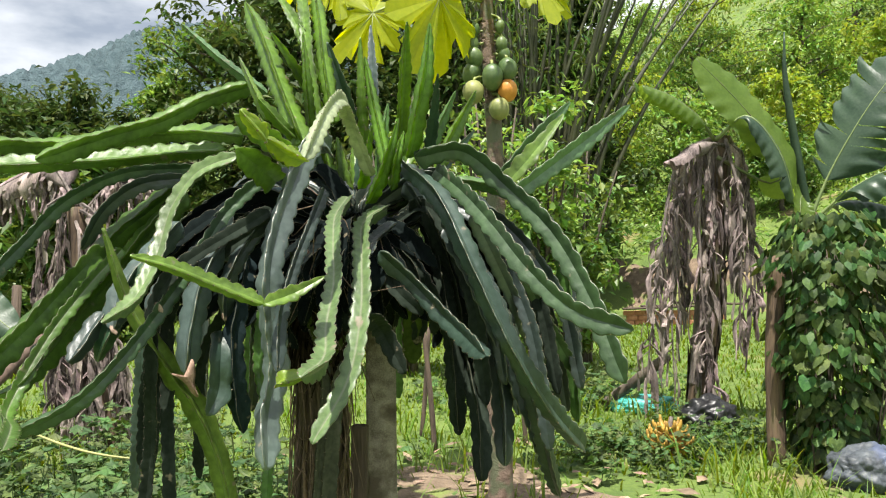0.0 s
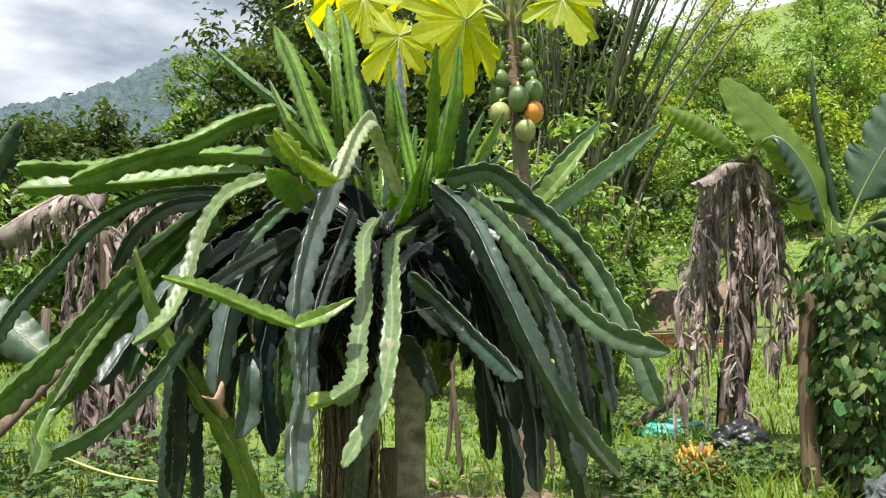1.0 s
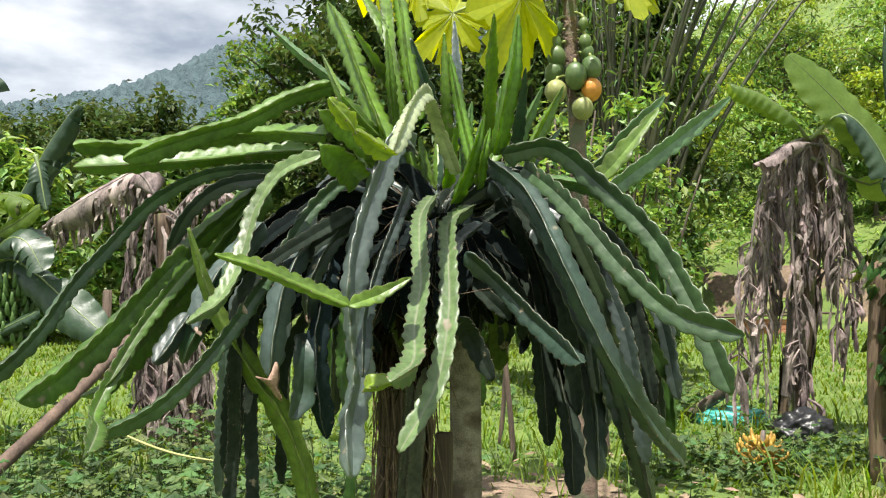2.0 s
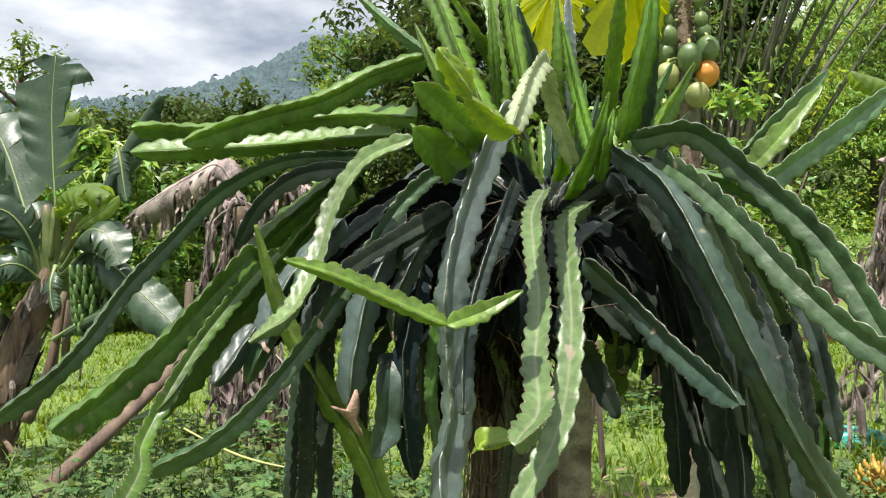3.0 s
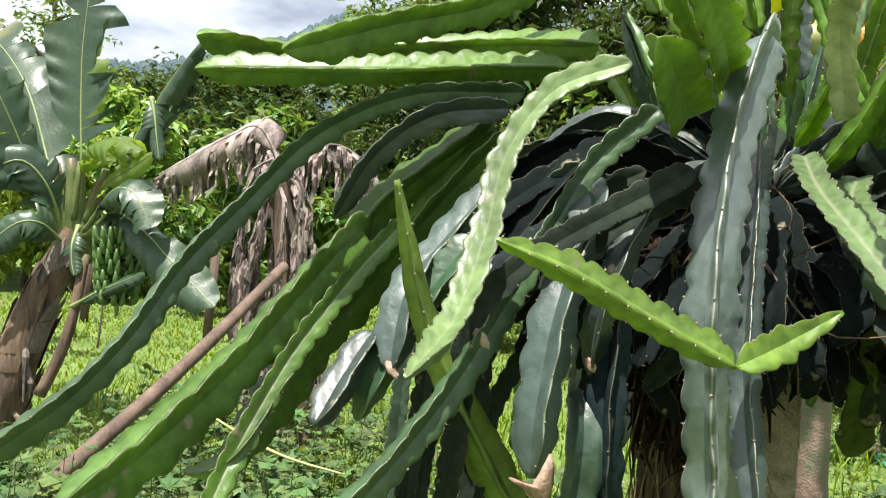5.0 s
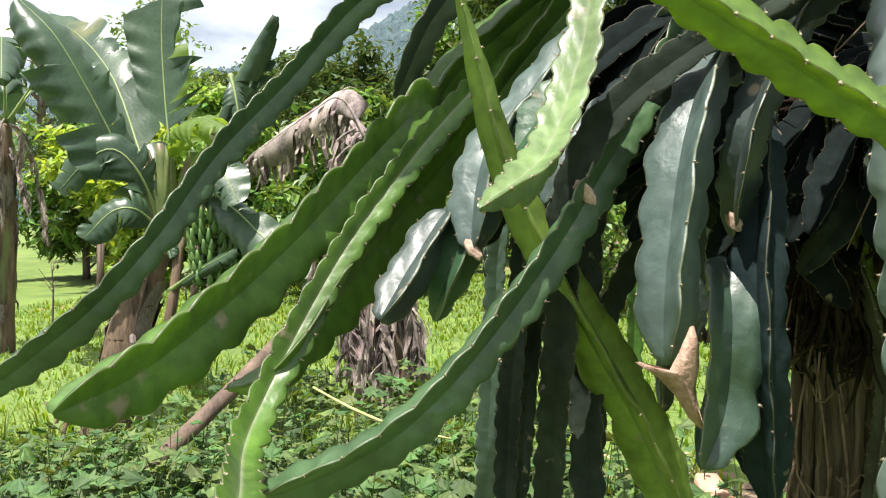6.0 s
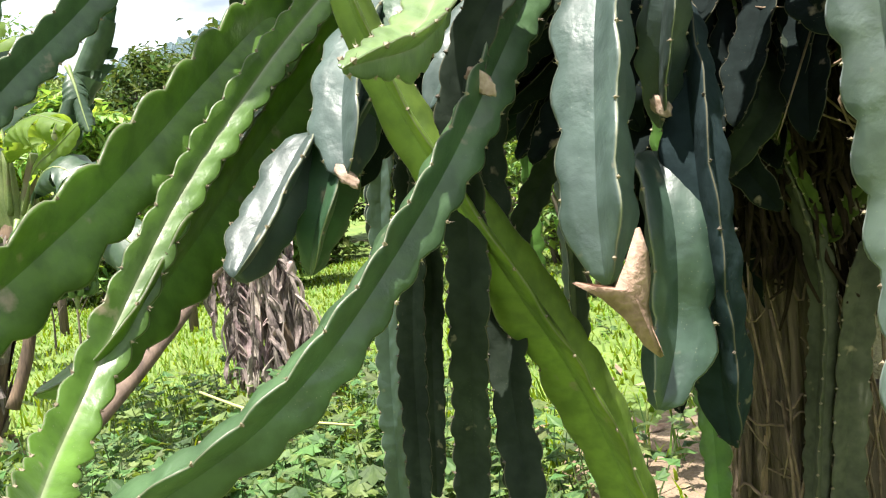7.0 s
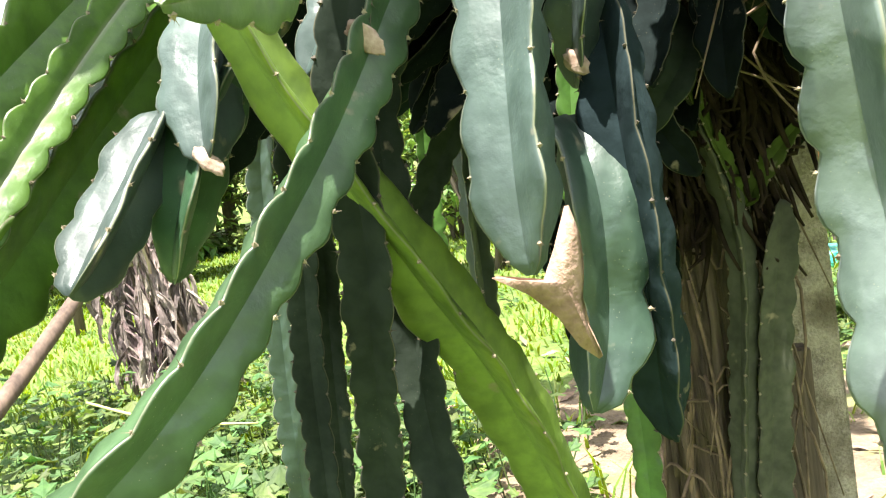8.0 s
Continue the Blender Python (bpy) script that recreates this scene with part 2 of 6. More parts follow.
BANANA_PETIOLE = surface("banana_petiole", (0.07, 0.11, 0.03), (0.17, 0.2, 0.07), 8, 0.5, 0.2, stain=(0.12, 0.09, 0.05), stain_at=0.6)
BANANA_DRY = surface("banana_dry_leaf", (0.022, 0.015, 0.013), (0.4, 0.325, 0.29), 9, 0.75, 0.5, 80, (1, 1, 0.35), island=0.95, leafy=0.06)
BANANA_STEM = surface("banana_stem", (0.026, 0.017, 0.012), (0.18, 0.12, 0.075), 16, 0.85, 0.7, 90, (1, 1, 0.12), stain=(0.12, 0.16, 0.05), stain_at=0.63)
BANANA_GREEN = surface("green_banana", (0.05, 0.11, 0.025), (0.11, 0.19, 0.05), 9, 0.5, 0)
BANANA_RIPE = surface("ripe_banana", (0.22, 0.115, 0.02), (0.45, 0.285, 0.045), 12, 0.5, 0.1, stain=(0.1, 0.05, 0.02), stain_at=0.66)
PAPAYA_TRUNK = surface("papaya_trunk", (0.09, 0.06, 0.045), (0.24, 0.17, 0.13), 26, 0.85, 0.8, 120, stain=(0.11, 0.12, 0.07), stain_at=0.52)
PAPAYA_LEAF = surface("papaya_leaf", (0.24, 0.32, 0.015), (0.42, 0.47, 0.03), 4, 0.55, 0.2, 40, leafy=0.55, island=0.25)
PAPAYA_STALK = surface("papaya_stalk", (0.16, 0.2, 0.05), (0.3, 0.34, 0.1), 8, 0.5, 0)
PAPAYA_GREEN = surface("papaya_green", (0.05, 0.1, 0.03), (0.14, 0.19, 0.07), 9, 0.45, 0.15, 60)
PAPAYA_PALE = surface("papaya_pale", (0.16, 0.2, 0.06), (0.3, 0.3, 0.11), 9, 0.5, 0.15, 60)
PAPAYA_RIPE = surface("papaya_ripe", (0.55, 0.2, 0.03), (0.75, 0.34, 0.07), 14, 0.5, 0.15, 60, stain=(0.2, 0.05, 0.02), stain_at=0.62)
VINE_LEAF = surface("vine_leaf", (0.016, 0.042, 0.012), (0.075, 0.135, 0.032), 10, 0.6, 0.2, 60, island=1.0, leafy=0.25, spec=0.3)
BLACK_BAG = surface("black_plastic", (0.006, 0.006, 0.007), (0.02, 0.02, 0.022), 14, 0.4, 0.15, 30)
TEAL_BAG = surface("teal_plastic", (0.03, 0.3, 0.27), (0.12, 0.5, 0.44), 14, 0.35, 0.4, 60, leafy=0.2)
SILVER_BAG = surface("silver_plastic", (0.03, 0.034, 0.04), (0.1, 0.115, 0.13), 10, 0.55, 0.3, 60, stain=(0.08, 0.1, 0.16), stain_at=0.58)
BRICK = surface("clay_brick", (0.3, 0.12, 0.06), (0.5, 0.24, 0.13), 12, 0.9, 0.5, 90)
TILE = surface("clay_piece", (0.4, 0.2, 0.14), (0.6, 0.36, 0.27), 12, 0.9, 0.4, 90)
STALK = surface("pale_stalk", (0.24, 0.26, 0.08), (0.42, 0.4, 0.15), 10, 0.6, 0)
LITTER = surface("dry_litter", (0.12, 0.08, 0.05), (0.34, 0.25, 0.17), 9, 0.92, 0.3, 60, island=0.6)


# ---- mesh helpers ----
def mesh_of(name, verts, faces, material, smooth=True):
    me = bpy.data.meshes.new(name)
    me.from_pydata([tuple(v) for v in verts], [], [tuple(f) for f in faces])
    if smooth:
        me.polygons.foreach_set("use_smooth", [True] * len(me.polygons))
    me.materials.append(material)
    me.update()
    return me


def thing(name, label, category, at=(0, 0, 0), group="", kind=""):
    """An Empty at the base of a thing, to hold its parts."""
    ob = new(name)
    ob.location = at
    ob.empty_display_size = 0.1
    return tagged(ob, label, category, group, kind)


def part(name, geo, material, parent, label="", smooth=True, kind=""):
    """One mesh object from (verts, faces) or a bmesh, in world places, under a thing or a part."""
    if isinstance(geo, bmesh.types.BMesh):
        me = bpy.data.meshes.new(name)
        geo.to_mesh(me)
        geo.free()
        me.materials.append(material)
        if smooth:
            me.polygons.foreach_set("use_smooth", [True] * len(me.polygons))
    else:
        me = mesh_of(name, geo[0], geo[1], material, smooth)
    ob = new(name, me)
    if parent:
        ob.parent = parent
        if parent.type == "EMPTY":
            ob.matrix_parent_inverse = Matrix.Translation(-parent.location)
    return tagged(ob, label, kind=kind)


def joined(pieces):
    verts, faces = [], []
    for v, f in pieces:
        k = len(verts)
        verts.extend(v)
        faces.extend([tuple(i + k for i in q) for q in f])
    return verts, faces


def glide(points, n):
    """n places along a smooth line through the points, evenly spaced by length."""
    p = [Vector(q) for q in points]
    p = [2 * p[0] - p[1], *p, 2 * p[-1] - p[-2]]
    raw = []
    for i in range(len(p) - 3):
        a, b, c, d = p[i:i + 4]
        for k in range(16):
            f = k / 16
            raw.append(0.5 * (2 * b + (c - a) * f + (2 * a - 5 * b + 4 * c - d) * f * f + (3 * b - a - 3 * c + d) * f ** 3))
    raw.append(p[-2].copy())
    run = np.concatenate([[0], np.cumsum([(raw[i + 1] - raw[i]).length for i in range(len(raw) - 1)])])
    xyz = np.array([tuple(v) for v in raw])
    at = np.linspace(0, run[-1], n)
    return [Vector(v) for v in np.stack([np.interp(at, run, xyz[:, k]) for k in range(3)], 1)], run[-1]


def line_length(points):
    return glide(points, 2)[1]


def frames_along(c, ref):
    """Tangent, side and face directions along a line, the face turned towards ref and carried without twist."""
    n = len(c)
    tan = [(c[min(i + 1, n - 1)] - c[max(i - 1, 0)]).normalized() for i in range(n)]
    mid = n // 2
    face = [None] * n
    f = ref - tan[mid] * ref.dot(tan[mid])
    face[mid] = f.normalized() if f.length > 1e-4 else tan[mid].orthogonal().normalized()
    for rng, step in ((range(mid + 1, n), -1), (range(mid - 1, -1, -1), 1)):
        for i in rng:
            f = face[i + step]
            f = f - tan[i] * f.dot(tan[i])
            face[i] = f.normalized()
    return tan, [t.cross(f) for t, f in zip(tan, face)], face


def tube(points, radii, sides=8, n=None, knobs=0.0, seed=0):
    """A capped round rod along a smooth line, with radii spread along it and an uneven skin."""
    rnd = random.Random(seed)
    n = n or max(4, 3 * len(points))
    c, _ = glide(points, n)
    tan, side, face = frames_along(c, Vector((0.3, -1, 0.2)))
    at = np.interp(np.linspace(0, 1, n), np.linspace(0, 1, len(radii)), radii)
    verts, faces = [], []
    for i in range(n):
        for k in range(sides):
            a = 2 * math.pi * k / sides
            r = at[i] * (1 + knobs * (rnd.random() - 0.5))
            verts.append(c[i] + (side[i] * math.sin(a) + face[i] * math.cos(a)) * r)
    for i in range(n - 1):
        for k in range(sides):
            j = (k + 1) % sides
            faces.append((i * sides + k, i * sides + j, (i + 1) * sides + j, (i + 1) * sides + k))
    faces.append(tuple(range(sides - 1, -1, -1)))
    faces.append(tuple(range((n - 1) * sides, n * sides)))
    return verts, faces


def block(size, at, turn=(0, 0, 0), bevel=0.004, seg=2):
    bm = bmesh.new()
    bmesh.ops.create_cube(bm, size=1)
    bmesh.ops.scale(bm, vec=size, verts=bm.verts)
    bmesh.ops.bevel(bm, geom=bm.edges[:], offset=bevel, segments=seg, affect="EDGES")
    bmesh.ops.transform(bm, matrix=pose(*at, *turn), verts=bm.verts)
    return bm



# ---- land, distance ----
def rise(x, y):
    """Height of the ground: nearly flat yard, a soil bank and a hillside beyond it to the east, a slow rise to the far west."""
    h = 0.03 * noise.noise((x * 0.35, y * 0.35, 0.2)) + 0.012 * noise.noise((x * 1.7, y * 1.7, 3.1))
    u = (x - 2) * 0.62 + (y - 27) * 0.785
    if u > 0:
        bank = min(1.0, u / 1.6)
        h += 1.7 * bank * bank * (3 - 2 * bank) + 0.50 * max(0.0, u - 3.0) + 1.2 * noise.noise((x * 0.11, y * 0.11, 7)) * min(1, u / 8)
    w = max(0.0, y - 14) * max(0.0, min(1.0, (-x - 1) / 8))
    return h + 0.028 * w


def ground_sheet():
    xs = np.unique(np.concatenate([np.linspace(-7, 7, 71), np.linspace(-30, 40, 71), np.linspace(-400, 400, 41), [-2500, -1200, 1200, 2500]]))
    ys = np.unique(np.concatenate([np.linspace(0, 12, 61), np.linspace(-12, 80, 77), np.linspace(-300, 500, 41), [-2500, -1200, 1200, 2500]]))
    verts = []
    for y in ys:
        for x in xs:
            far = max(abs(x), abs(y))
            verts.append((x, y, rise(x, y) if far < 90 else min(rise(max(-90, min(90, x)), max(-90, min(90, y))), 30) * max(0, 1 - (far - 90) / 300)))
    nx = len(xs)
    faces = [(j * nx + i, j * nx + i + 1, (j + 1) * nx + i + 1, (j + 1) * nx + i) for j in range(len(ys) - 1) for i in range(nx - 1)]
    return verts, faces


ground = part("ground", ground_sheet(), GRASS_GROUND, None)
tagged(ground, "short grass and weeds with bare brown soil patches", "ground", kind="structure")


def mountain():
    """A wooded ridge far off to the north-west, its skyline made by tree crowns."""
    verts, cols, rows = [], 520, 80
    for r in range(rows):
        v = r / (rows - 1)
        for c in range(cols):
            a = radians(-75 + 85 * c / (cols - 1))
            crest = np.interp(math.degrees(a), (-75, -50, -37, -30, -24.6, -21.6, -15, 10), (37, 57, 70, 80, 92, 101, 112, 116))
            d = 235 + 130 * v
            z = crest * (math.sin(v * math.pi * 0.5) ** 0.8) * (1 + 0.06 * noise.noise((a * 8, v * 3, 1)))
            z += 4.2 * noise.noise((a * 60, v * 22, 2)) + 3.0 * noise.noise((a * 150, v * 50, 5))
            verts.append((d * math.sin(a), d * math.cos(a), z - 2))
    faces = [(r * cols + c, r * cols + c + 1, (r + 1) * cols + c + 1, (r + 1) * cols + c) for r in range(rows - 1) for c in range(cols - 1)]
    return verts, faces


tagged(part("backdrop_mountain", mountain(), HAZED_FOREST, None), "distant mountain ridge covered with forest, haze painted into its colour", "mountain", kind="structure")


# ---- leaves in bulk ----
def leaf_cloud(places, size, rnd, droop=0.35, aspect=0.45, spread=1.0, fold=0.25):
    """Folded pointed leaves, four corners and two faces each, one at each place."""
    verts, faces = [], []
    for p in places:
        s = size * rnd.uniform(0.6, 1.35)
        a, t = rnd.uniform(0, 2 * math.pi), rnd.gauss(-droop, 0.45) * spread
        d = Vector((math.cos(a) * math.cos(t), math.sin(a) * math.cos(t), math.sin(t)))
        side = d.cross(Vector((rnd.gauss(0, 0.35), rnd.gauss(0, 0.35), 1))).normalized()
        up = side.cross(d)
        k = len(verts)
        p = Vector(p)
        mid = p + d * s * 0.45
        verts += [p, mid + side * s * aspect * 0.5 + up * s * fold * 0.3, p + d * s - up * s * 0.12, mid - side * s * aspect * 0.5 + up * s * fold * 0.3]
        faces += [(k, k + 1, k + 2), (k, k + 2, k + 3)]
    return verts, faces


def tree(x, y, height, width, leaves, size, material, seed, bare=0.25, name="tree", label="", lean=(0, 0), group="", gaps=0.5):
    """A tapered trunk with forking limbs and a crown of leaf clumps with an uneven outline."""
    rnd = random.Random(seed)
    z0 = rise(x, y) - 0.1
    t = thing(name, label, "tree", (x, y, z0), group)
    top = Vector((x + lean[0], y + lean[1], z0 + height * 0.86))
    foot = Vector((x, y, z0))
    bend = foot.lerp(top, 0.5) + Vector((rnd.uniform(-.3, .3), rnd.uniform(-.3, .3), 0)) * height * 0.06
    rods = [tube([foot, bend, top], [height * 0.026, height * 0.018, height * 0.004], 8, 10, 0.12, seed)]
    clumps = []
    nl = 12 + int(height)
    for i in range(nl):
        f = bare + (0.96 - bare) * (i + rnd.random()) / nl
        root = foot.lerp(bend, f / 0.5) if f < 0.5 else bend.lerp(top, (f - 0.5) / 0.5)
        a = i * 2.399 + rnd.uniform(-.5, .5)
        out = width * 0.5 * math.sin(math.pi * min(1, (f - bare) / (1 - bare) * 0.8 + 0.2)) ** 0.6 * rnd.uniform(0.55, 1.1)
        tip = root + Vector((math.cos(a) * out, math.sin(a) * out, out * rnd.uniform(0.1, 0.75)))
        rods.append(tube([root, root.lerp(tip, 0.5) + Vector((0, 0, out * 0.1)), tip], [height * 0.009, height * 0.005, height * 0.002], 5, 5, 0.1, seed + i))
        for k in range(4):
            q = root.lerp(tip, rnd.uniform(0.35, 1.1)) + Vector((rnd.gauss(0, .16), rnd.gauss(0, .16), rnd.gauss(0.05, .12))) * width * 0.5
            clumps.append((q, width * rnd.uniform(0.07, 0.17)))
    part("trunk", joined(rods), TREE_BARK, t)
    places = []
    for i in range(leaves):
        c, r = clumps[rnd.randrange(len(clumps))]
        v = Vector((rnd.gauss(0, 1), rnd.gauss(0, 1), rnd.gauss(0, 0.7)))
        v = v.normalized() * r * (rnd.random() ** 0.4) * rnd.uniform(0.5, 1.25)
        places.append(c + v)
    part("crown", leaf_cloud(places, size, rnd), material, t, smooth=False)
    return t


# dark wood behind the plant, lighter and yellower trees further west
WOODS = [(-7.4, 27, 11.5, 6.0, TREE_MID, 1), (-5.6, 24, 12.5, 7.5, TREE_DARK, 2), (-2.2, 25, 13, 8, TREE_DARK, 3), (1.2, 27, 13.5, 8, TREE_DARK, 4), (3.3, 31, 14, 6, TREE_DARK, 5),
         (-3.6, 19.5, 9.5, 5.5, TREE_DARK, 16), (0.2, 20.5, 9.5, 6.0, TREE_DARK, 17), (3.9, 24.5, 12, 4.0, TREE_DARK, 19)]
for x, y, h, w, mat, s in WOODS:
    tree(x, y, h, w, 8200, 0.3, mat, s, 0.12, label="tall broadleaf tree with dense dark green crown", group="wood behind the yard")
WEST = [(-13.8, 23, 6.4, 6.2, TREE_DARK, 6), (-10.6, 21, 6.0, 5.6, TREE_DARK, 7), (-17.5, 25, 6.6, 6.0, TREE_MID, 8), (-8.2, 19, 5.0, 4.6, TREE_DARK, 9), (-10.8, 16, 4.4, 3.4, TREE_LIGHT, 10),
        (-7.2, 15, 4.0, 3.4, TREE_MID, 11), (-9.4, 27, 9.2, 3.4, TREE_LIGHT, 12), (-13.0, 15.5, 4.0, 3.6, TREE_YELLOW, 13), (-22, 24, 7, 6, TREE_DARK, 14), (-16, 17, 4.0, 4.0, TREE_MID, 15), (-11.9, 24, 6.6, 5.4, TREE_DARK, 16), (-15.6, 28, 7.4, 6.5, TREE_DARK, 17), (-20, 30, 8, 7, TREE_DARK, 18), (-20, 13, 5.2, 5.0, TREE_MID, 19), (-25, 17, 6.2, 6.0, TREE_DARK, 20), (-29, 11, 6.4, 6.4, TREE_DARK, 21)]
for x, y, h, w, mat, s in WEST:
    tree(x, y, h, w, 8000, 0.27, mat, s + 40, 0.08, label="bushy broadleaf tree with mixed green foliage", group="trees west of the meadow")
tree(-24, 29, 12.5, 4.5, 1500, 0.3, TREE_MID, 90, 0.3, label="tall sparse tree with thin feathery crown")
tree(-33, 32, 13.5, 5.0, 1500, 0.32, TREE_MID, 91, 0.3, label="tall sparse tree with thin feathery crown")


def bush(x, y, height, width, leaves, size, material, seed, name="shrub", label="", group=""):
    rnd = random.Random(seed)
    z0 = rise(x, y) - 0.03
    t = thing(name, label, "shrub", (x, y, z0), group)
    rods, places = [], []
    tips = []
    for i in range(14):
        a, o = rnd.uniform(0, 2 * math.pi), rnd.uniform(0.1, 0.5) * width
        tip = Vector((x + math.cos(a) * o, y + math.sin(a) * o, z0 + height * rnd.uniform(0.45, 1.0)))
        foot = Vector((x + rnd.gauss(0, .05) * width, y + rnd.gauss(0, .05) * width, z0))
        rods.append(tube([foot, foot.lerp(tip, 0.55) + Vector((0, 0, height * 0.08)), tip], [0.012 * height, 0.008 * height, 0.003 * height], 5, 6, 0.1, i))
        for k in range(5):
            tips.append((foot.lerp(tip, rnd.uniform(0.3, 1.05)) + Vector((rnd.gauss(0, .08), rnd.gauss(0, .08), rnd.gauss(0, .05))) * width, width * rnd.uniform(.06, .15)))
    for i in range(leaves):
        c, r = tips[rnd.randrange(len(tips))]
        v = Vector((rnd.gauss(0, 1), rnd.gauss(0, 1), rnd.gauss(0, .8)))
        places.append(c + v.normalized() * r * rnd.uniform(0.3, 1.3))
    part("woody_frame", joined(rods), TREE_BARK, t)
    part("foliage", leaf_cloud(places, size, rnd, aspect=0.55), material, t, smooth=False)
    return t


BUSHES = [(0.6, 9.6, 3.6, 2.2, TREE_LIGHT, .13), (1.5, 10.4, 3.1, 2.0, TREE_MID, .13), (1.1, 9.2, 3.3, 1.1, TREE_LIGHT, .13), (-0.7, 10.5, 3.2, 2.4, TREE_MID, .13), (1.95, 11.5, 3.0, 1.2, TREE_MID, .12), (-2.4, 13, 3.4, 3.0, TREE_MID, .14),
          (-1.3, 15.5, 3.4, 3.0, TREE_DARK, .14), (1.2, 16, 4.2, 3.2, TREE_MID, .14)]
for i, (x, y, h, w, mat, s) in enumerate(BUSHES):
    bush(x, y, h, w, 2600, s, mat, 200 + i, label="leafy garden shrub with glossy light green leaves", group="shrubs behind the papaya")


def hillside():
    """Shrubs, saplings and tall grass over the hillside, uncountable."""
    rnd = random.Random(77)
    clouds = {0: [], 1: [], 2: [], 3: []}
    for i in range(760):
        x, y = rnd.uniform(3, 38), rnd.uniform(14, 58)
        u = (x - 2) * 0.62 + (y - 27) * 0.785
        if u < 3.2 or u > 32:
            continue
        r, z = rnd.uniform(0.4, 1.5), rise(x, y)
        h = r * rnd.uniform(0.7, 2.0)
        k = rnd.choice((0, 1, 2, 2, 2, 3, 3))
        for j in range(int(90 + 110 * r)):
            v = Vector((rnd.gauss(0, .5), rnd.gauss(0, .5), abs(rnd.gauss(0, .5)))).normalized() * (1 - .5 * rnd.random() ** 2)
            clouds[k].append(Vector((x + v.x * r, y + v.y * r, z + 0.05 + v.z * h)))
    for k, mat, nm in ((0, TREE_DARK, "dark"), (1, TREE_MID, "green"), (2, TREE_LIGHT, "bright"), (3, TREE_YELLOW, "yellowish")):
        ob = part("hillside_shrubs", leaf_cloud(clouds[k], 0.2, rnd, aspect=0.55), mat, None, smooth=False)
        tagged(ob, nm + " shrubs and saplings covering the sunny hillside", "shrubs", kind="stuff")
    low = []
    for i in range(30000):
        x, y = rnd.uniform(2, 38), 14 + 40 * rnd.random() ** 1.4
        u = (x - 2) * 0.62 + (y - 27) * 0.785
        if u > 1.6 or (u > 0.2 and rnd.random() < .25):
            low.append(Vector((x, y, rise(x, y) + rnd.uniform(0, 0.16))))
    tagged(part("hillside_grass", leaf_cloud(low, 0.3, rnd, droop=-0.6, aspect=0.22), TREE_LIGHT, None, smooth=False), "bright green grass on the hillside", "grass", kind="stuff")


hillside()
HILL = [(9.5, 31, 5.5, 4.4, TREE_LIGHT, 1), (13.0, 30, 4.6, 4.0, TREE_YELLOW, 2), (15.5, 34, 6.4, 5.0, TREE_LIGHT, 3), (12.0, 37, 6.0, 4.6, TREE_MID, 4), (19.0, 33, 5.0, 4.4, TREE_YELLOW, 5), (18.0, 40, 7.0, 5.4, TREE_LIGHT, 6),
        (23.0, 38, 6.0, 5.0, TREE_LIGHT, 7), (10.5, 43, 7.0, 5.5, TREE_LIGHT, 8), (15.0, 47, 8.0, 6.0, TREE_YELLOW, 9), (24.0, 46, 7.5, 6.0, TREE_MID, 10), (7.4, 35, 6.5, 4.5, TREE_YELLOW, 11), (11.5, 27, 3.4, 2.8, TREE_MID, 12)]
for x, y, h, w, mat, sd in HILL:
    tree(x, y, h, w, 3600, 0.26, mat, sd + 130, 0.15, label="young broadleaf tree with loose yellow-green crown", group="trees on the hillside")


def soil_bank():
    """The cut face of the bank at the foot of the hillside, bare soil with a ragged upper edge."""
    verts, cols, rows = [], 90, 7
    for c in range(cols):
        run = -9 + 22 * c / (cols - 1)
        top = 1.35 + 0.5 * noise.noise((run * 0.5, 2.0, 0.0))
        for r in range(rows):
            u = -0.05 + top * r / (rows - 1)
            x, y = 2 + 0.785 * run + 0.62 * u, 27 - 0.62 * run + 0.785 * u
            verts.append((x, y, rise(x, y) + (0.05 if 0 < r < rows - 1 else -0.05) + 0.05 * noise.noise((run * 2.5, u * 3, 4))))
    return verts, [(c * rows + r, (c + 1) * rows + r, (c + 1) * rows + r + 1, c * rows + r + 1) for c in range(cols - 1) for r in range(rows - 1)]


tagged(part("soil_bank", soil_bank(), SOIL, None), "cut bank of bare brown soil below the hillside", "soil", kind="structure")


def bamboo(x, y, culms, height, seed, lean_most, label):
    rnd = random.Random(seed)
    z0 = rise(x, y)
    t = thing("bamboo_clump", label, "bamboo", (x, y, z0))
    places = []
    for i in range(culms):
        a, o = rnd.uniform(0, 2 * math.pi), rnd.uniform(0, 0.7)
        f = Vector((x + math.cos(a) * o, y + math.sin(a) * o, z0 - 0.1))
        lean = Vector((-0.06 + lean_most * rnd.random() ** 1.6, math.sin(a) * 0.12, 1)).normalized()
        h = height * rnd.uniform(0.75, 1.05)
        pts = [f, f + lean * h * 0.5, f + lean * h + Vector((lean.x * 1.5, lean.y, -0.5)) * h * 0.14]
        part("culm", tube(pts, [0.075, 0.06, 0.016], 7, 16, 0.1, i), BAMBOO, t)
        for j in range(46):
            q = pts[1].lerp(pts[2], rnd.uniform(-0.15, 1)) + Vector((rnd.gauss(0, .5), rnd.gauss(0, .5), rnd.gauss(0, .4)))
            places.append(q)
    part("foliage", leaf_cloud(places, 0.26, rnd, droop=0.7, aspect=0.16), TREE_MID, t, smooth=False)


bamboo(2.05, 19.0, 40, 12, 5, 0.5, "dense clump of dark bamboo culms leaning over the slope")
bamboo(0.9, 20.0, 26, 12, 8, 0.12, "dense clump of dark upright bamboo culms")


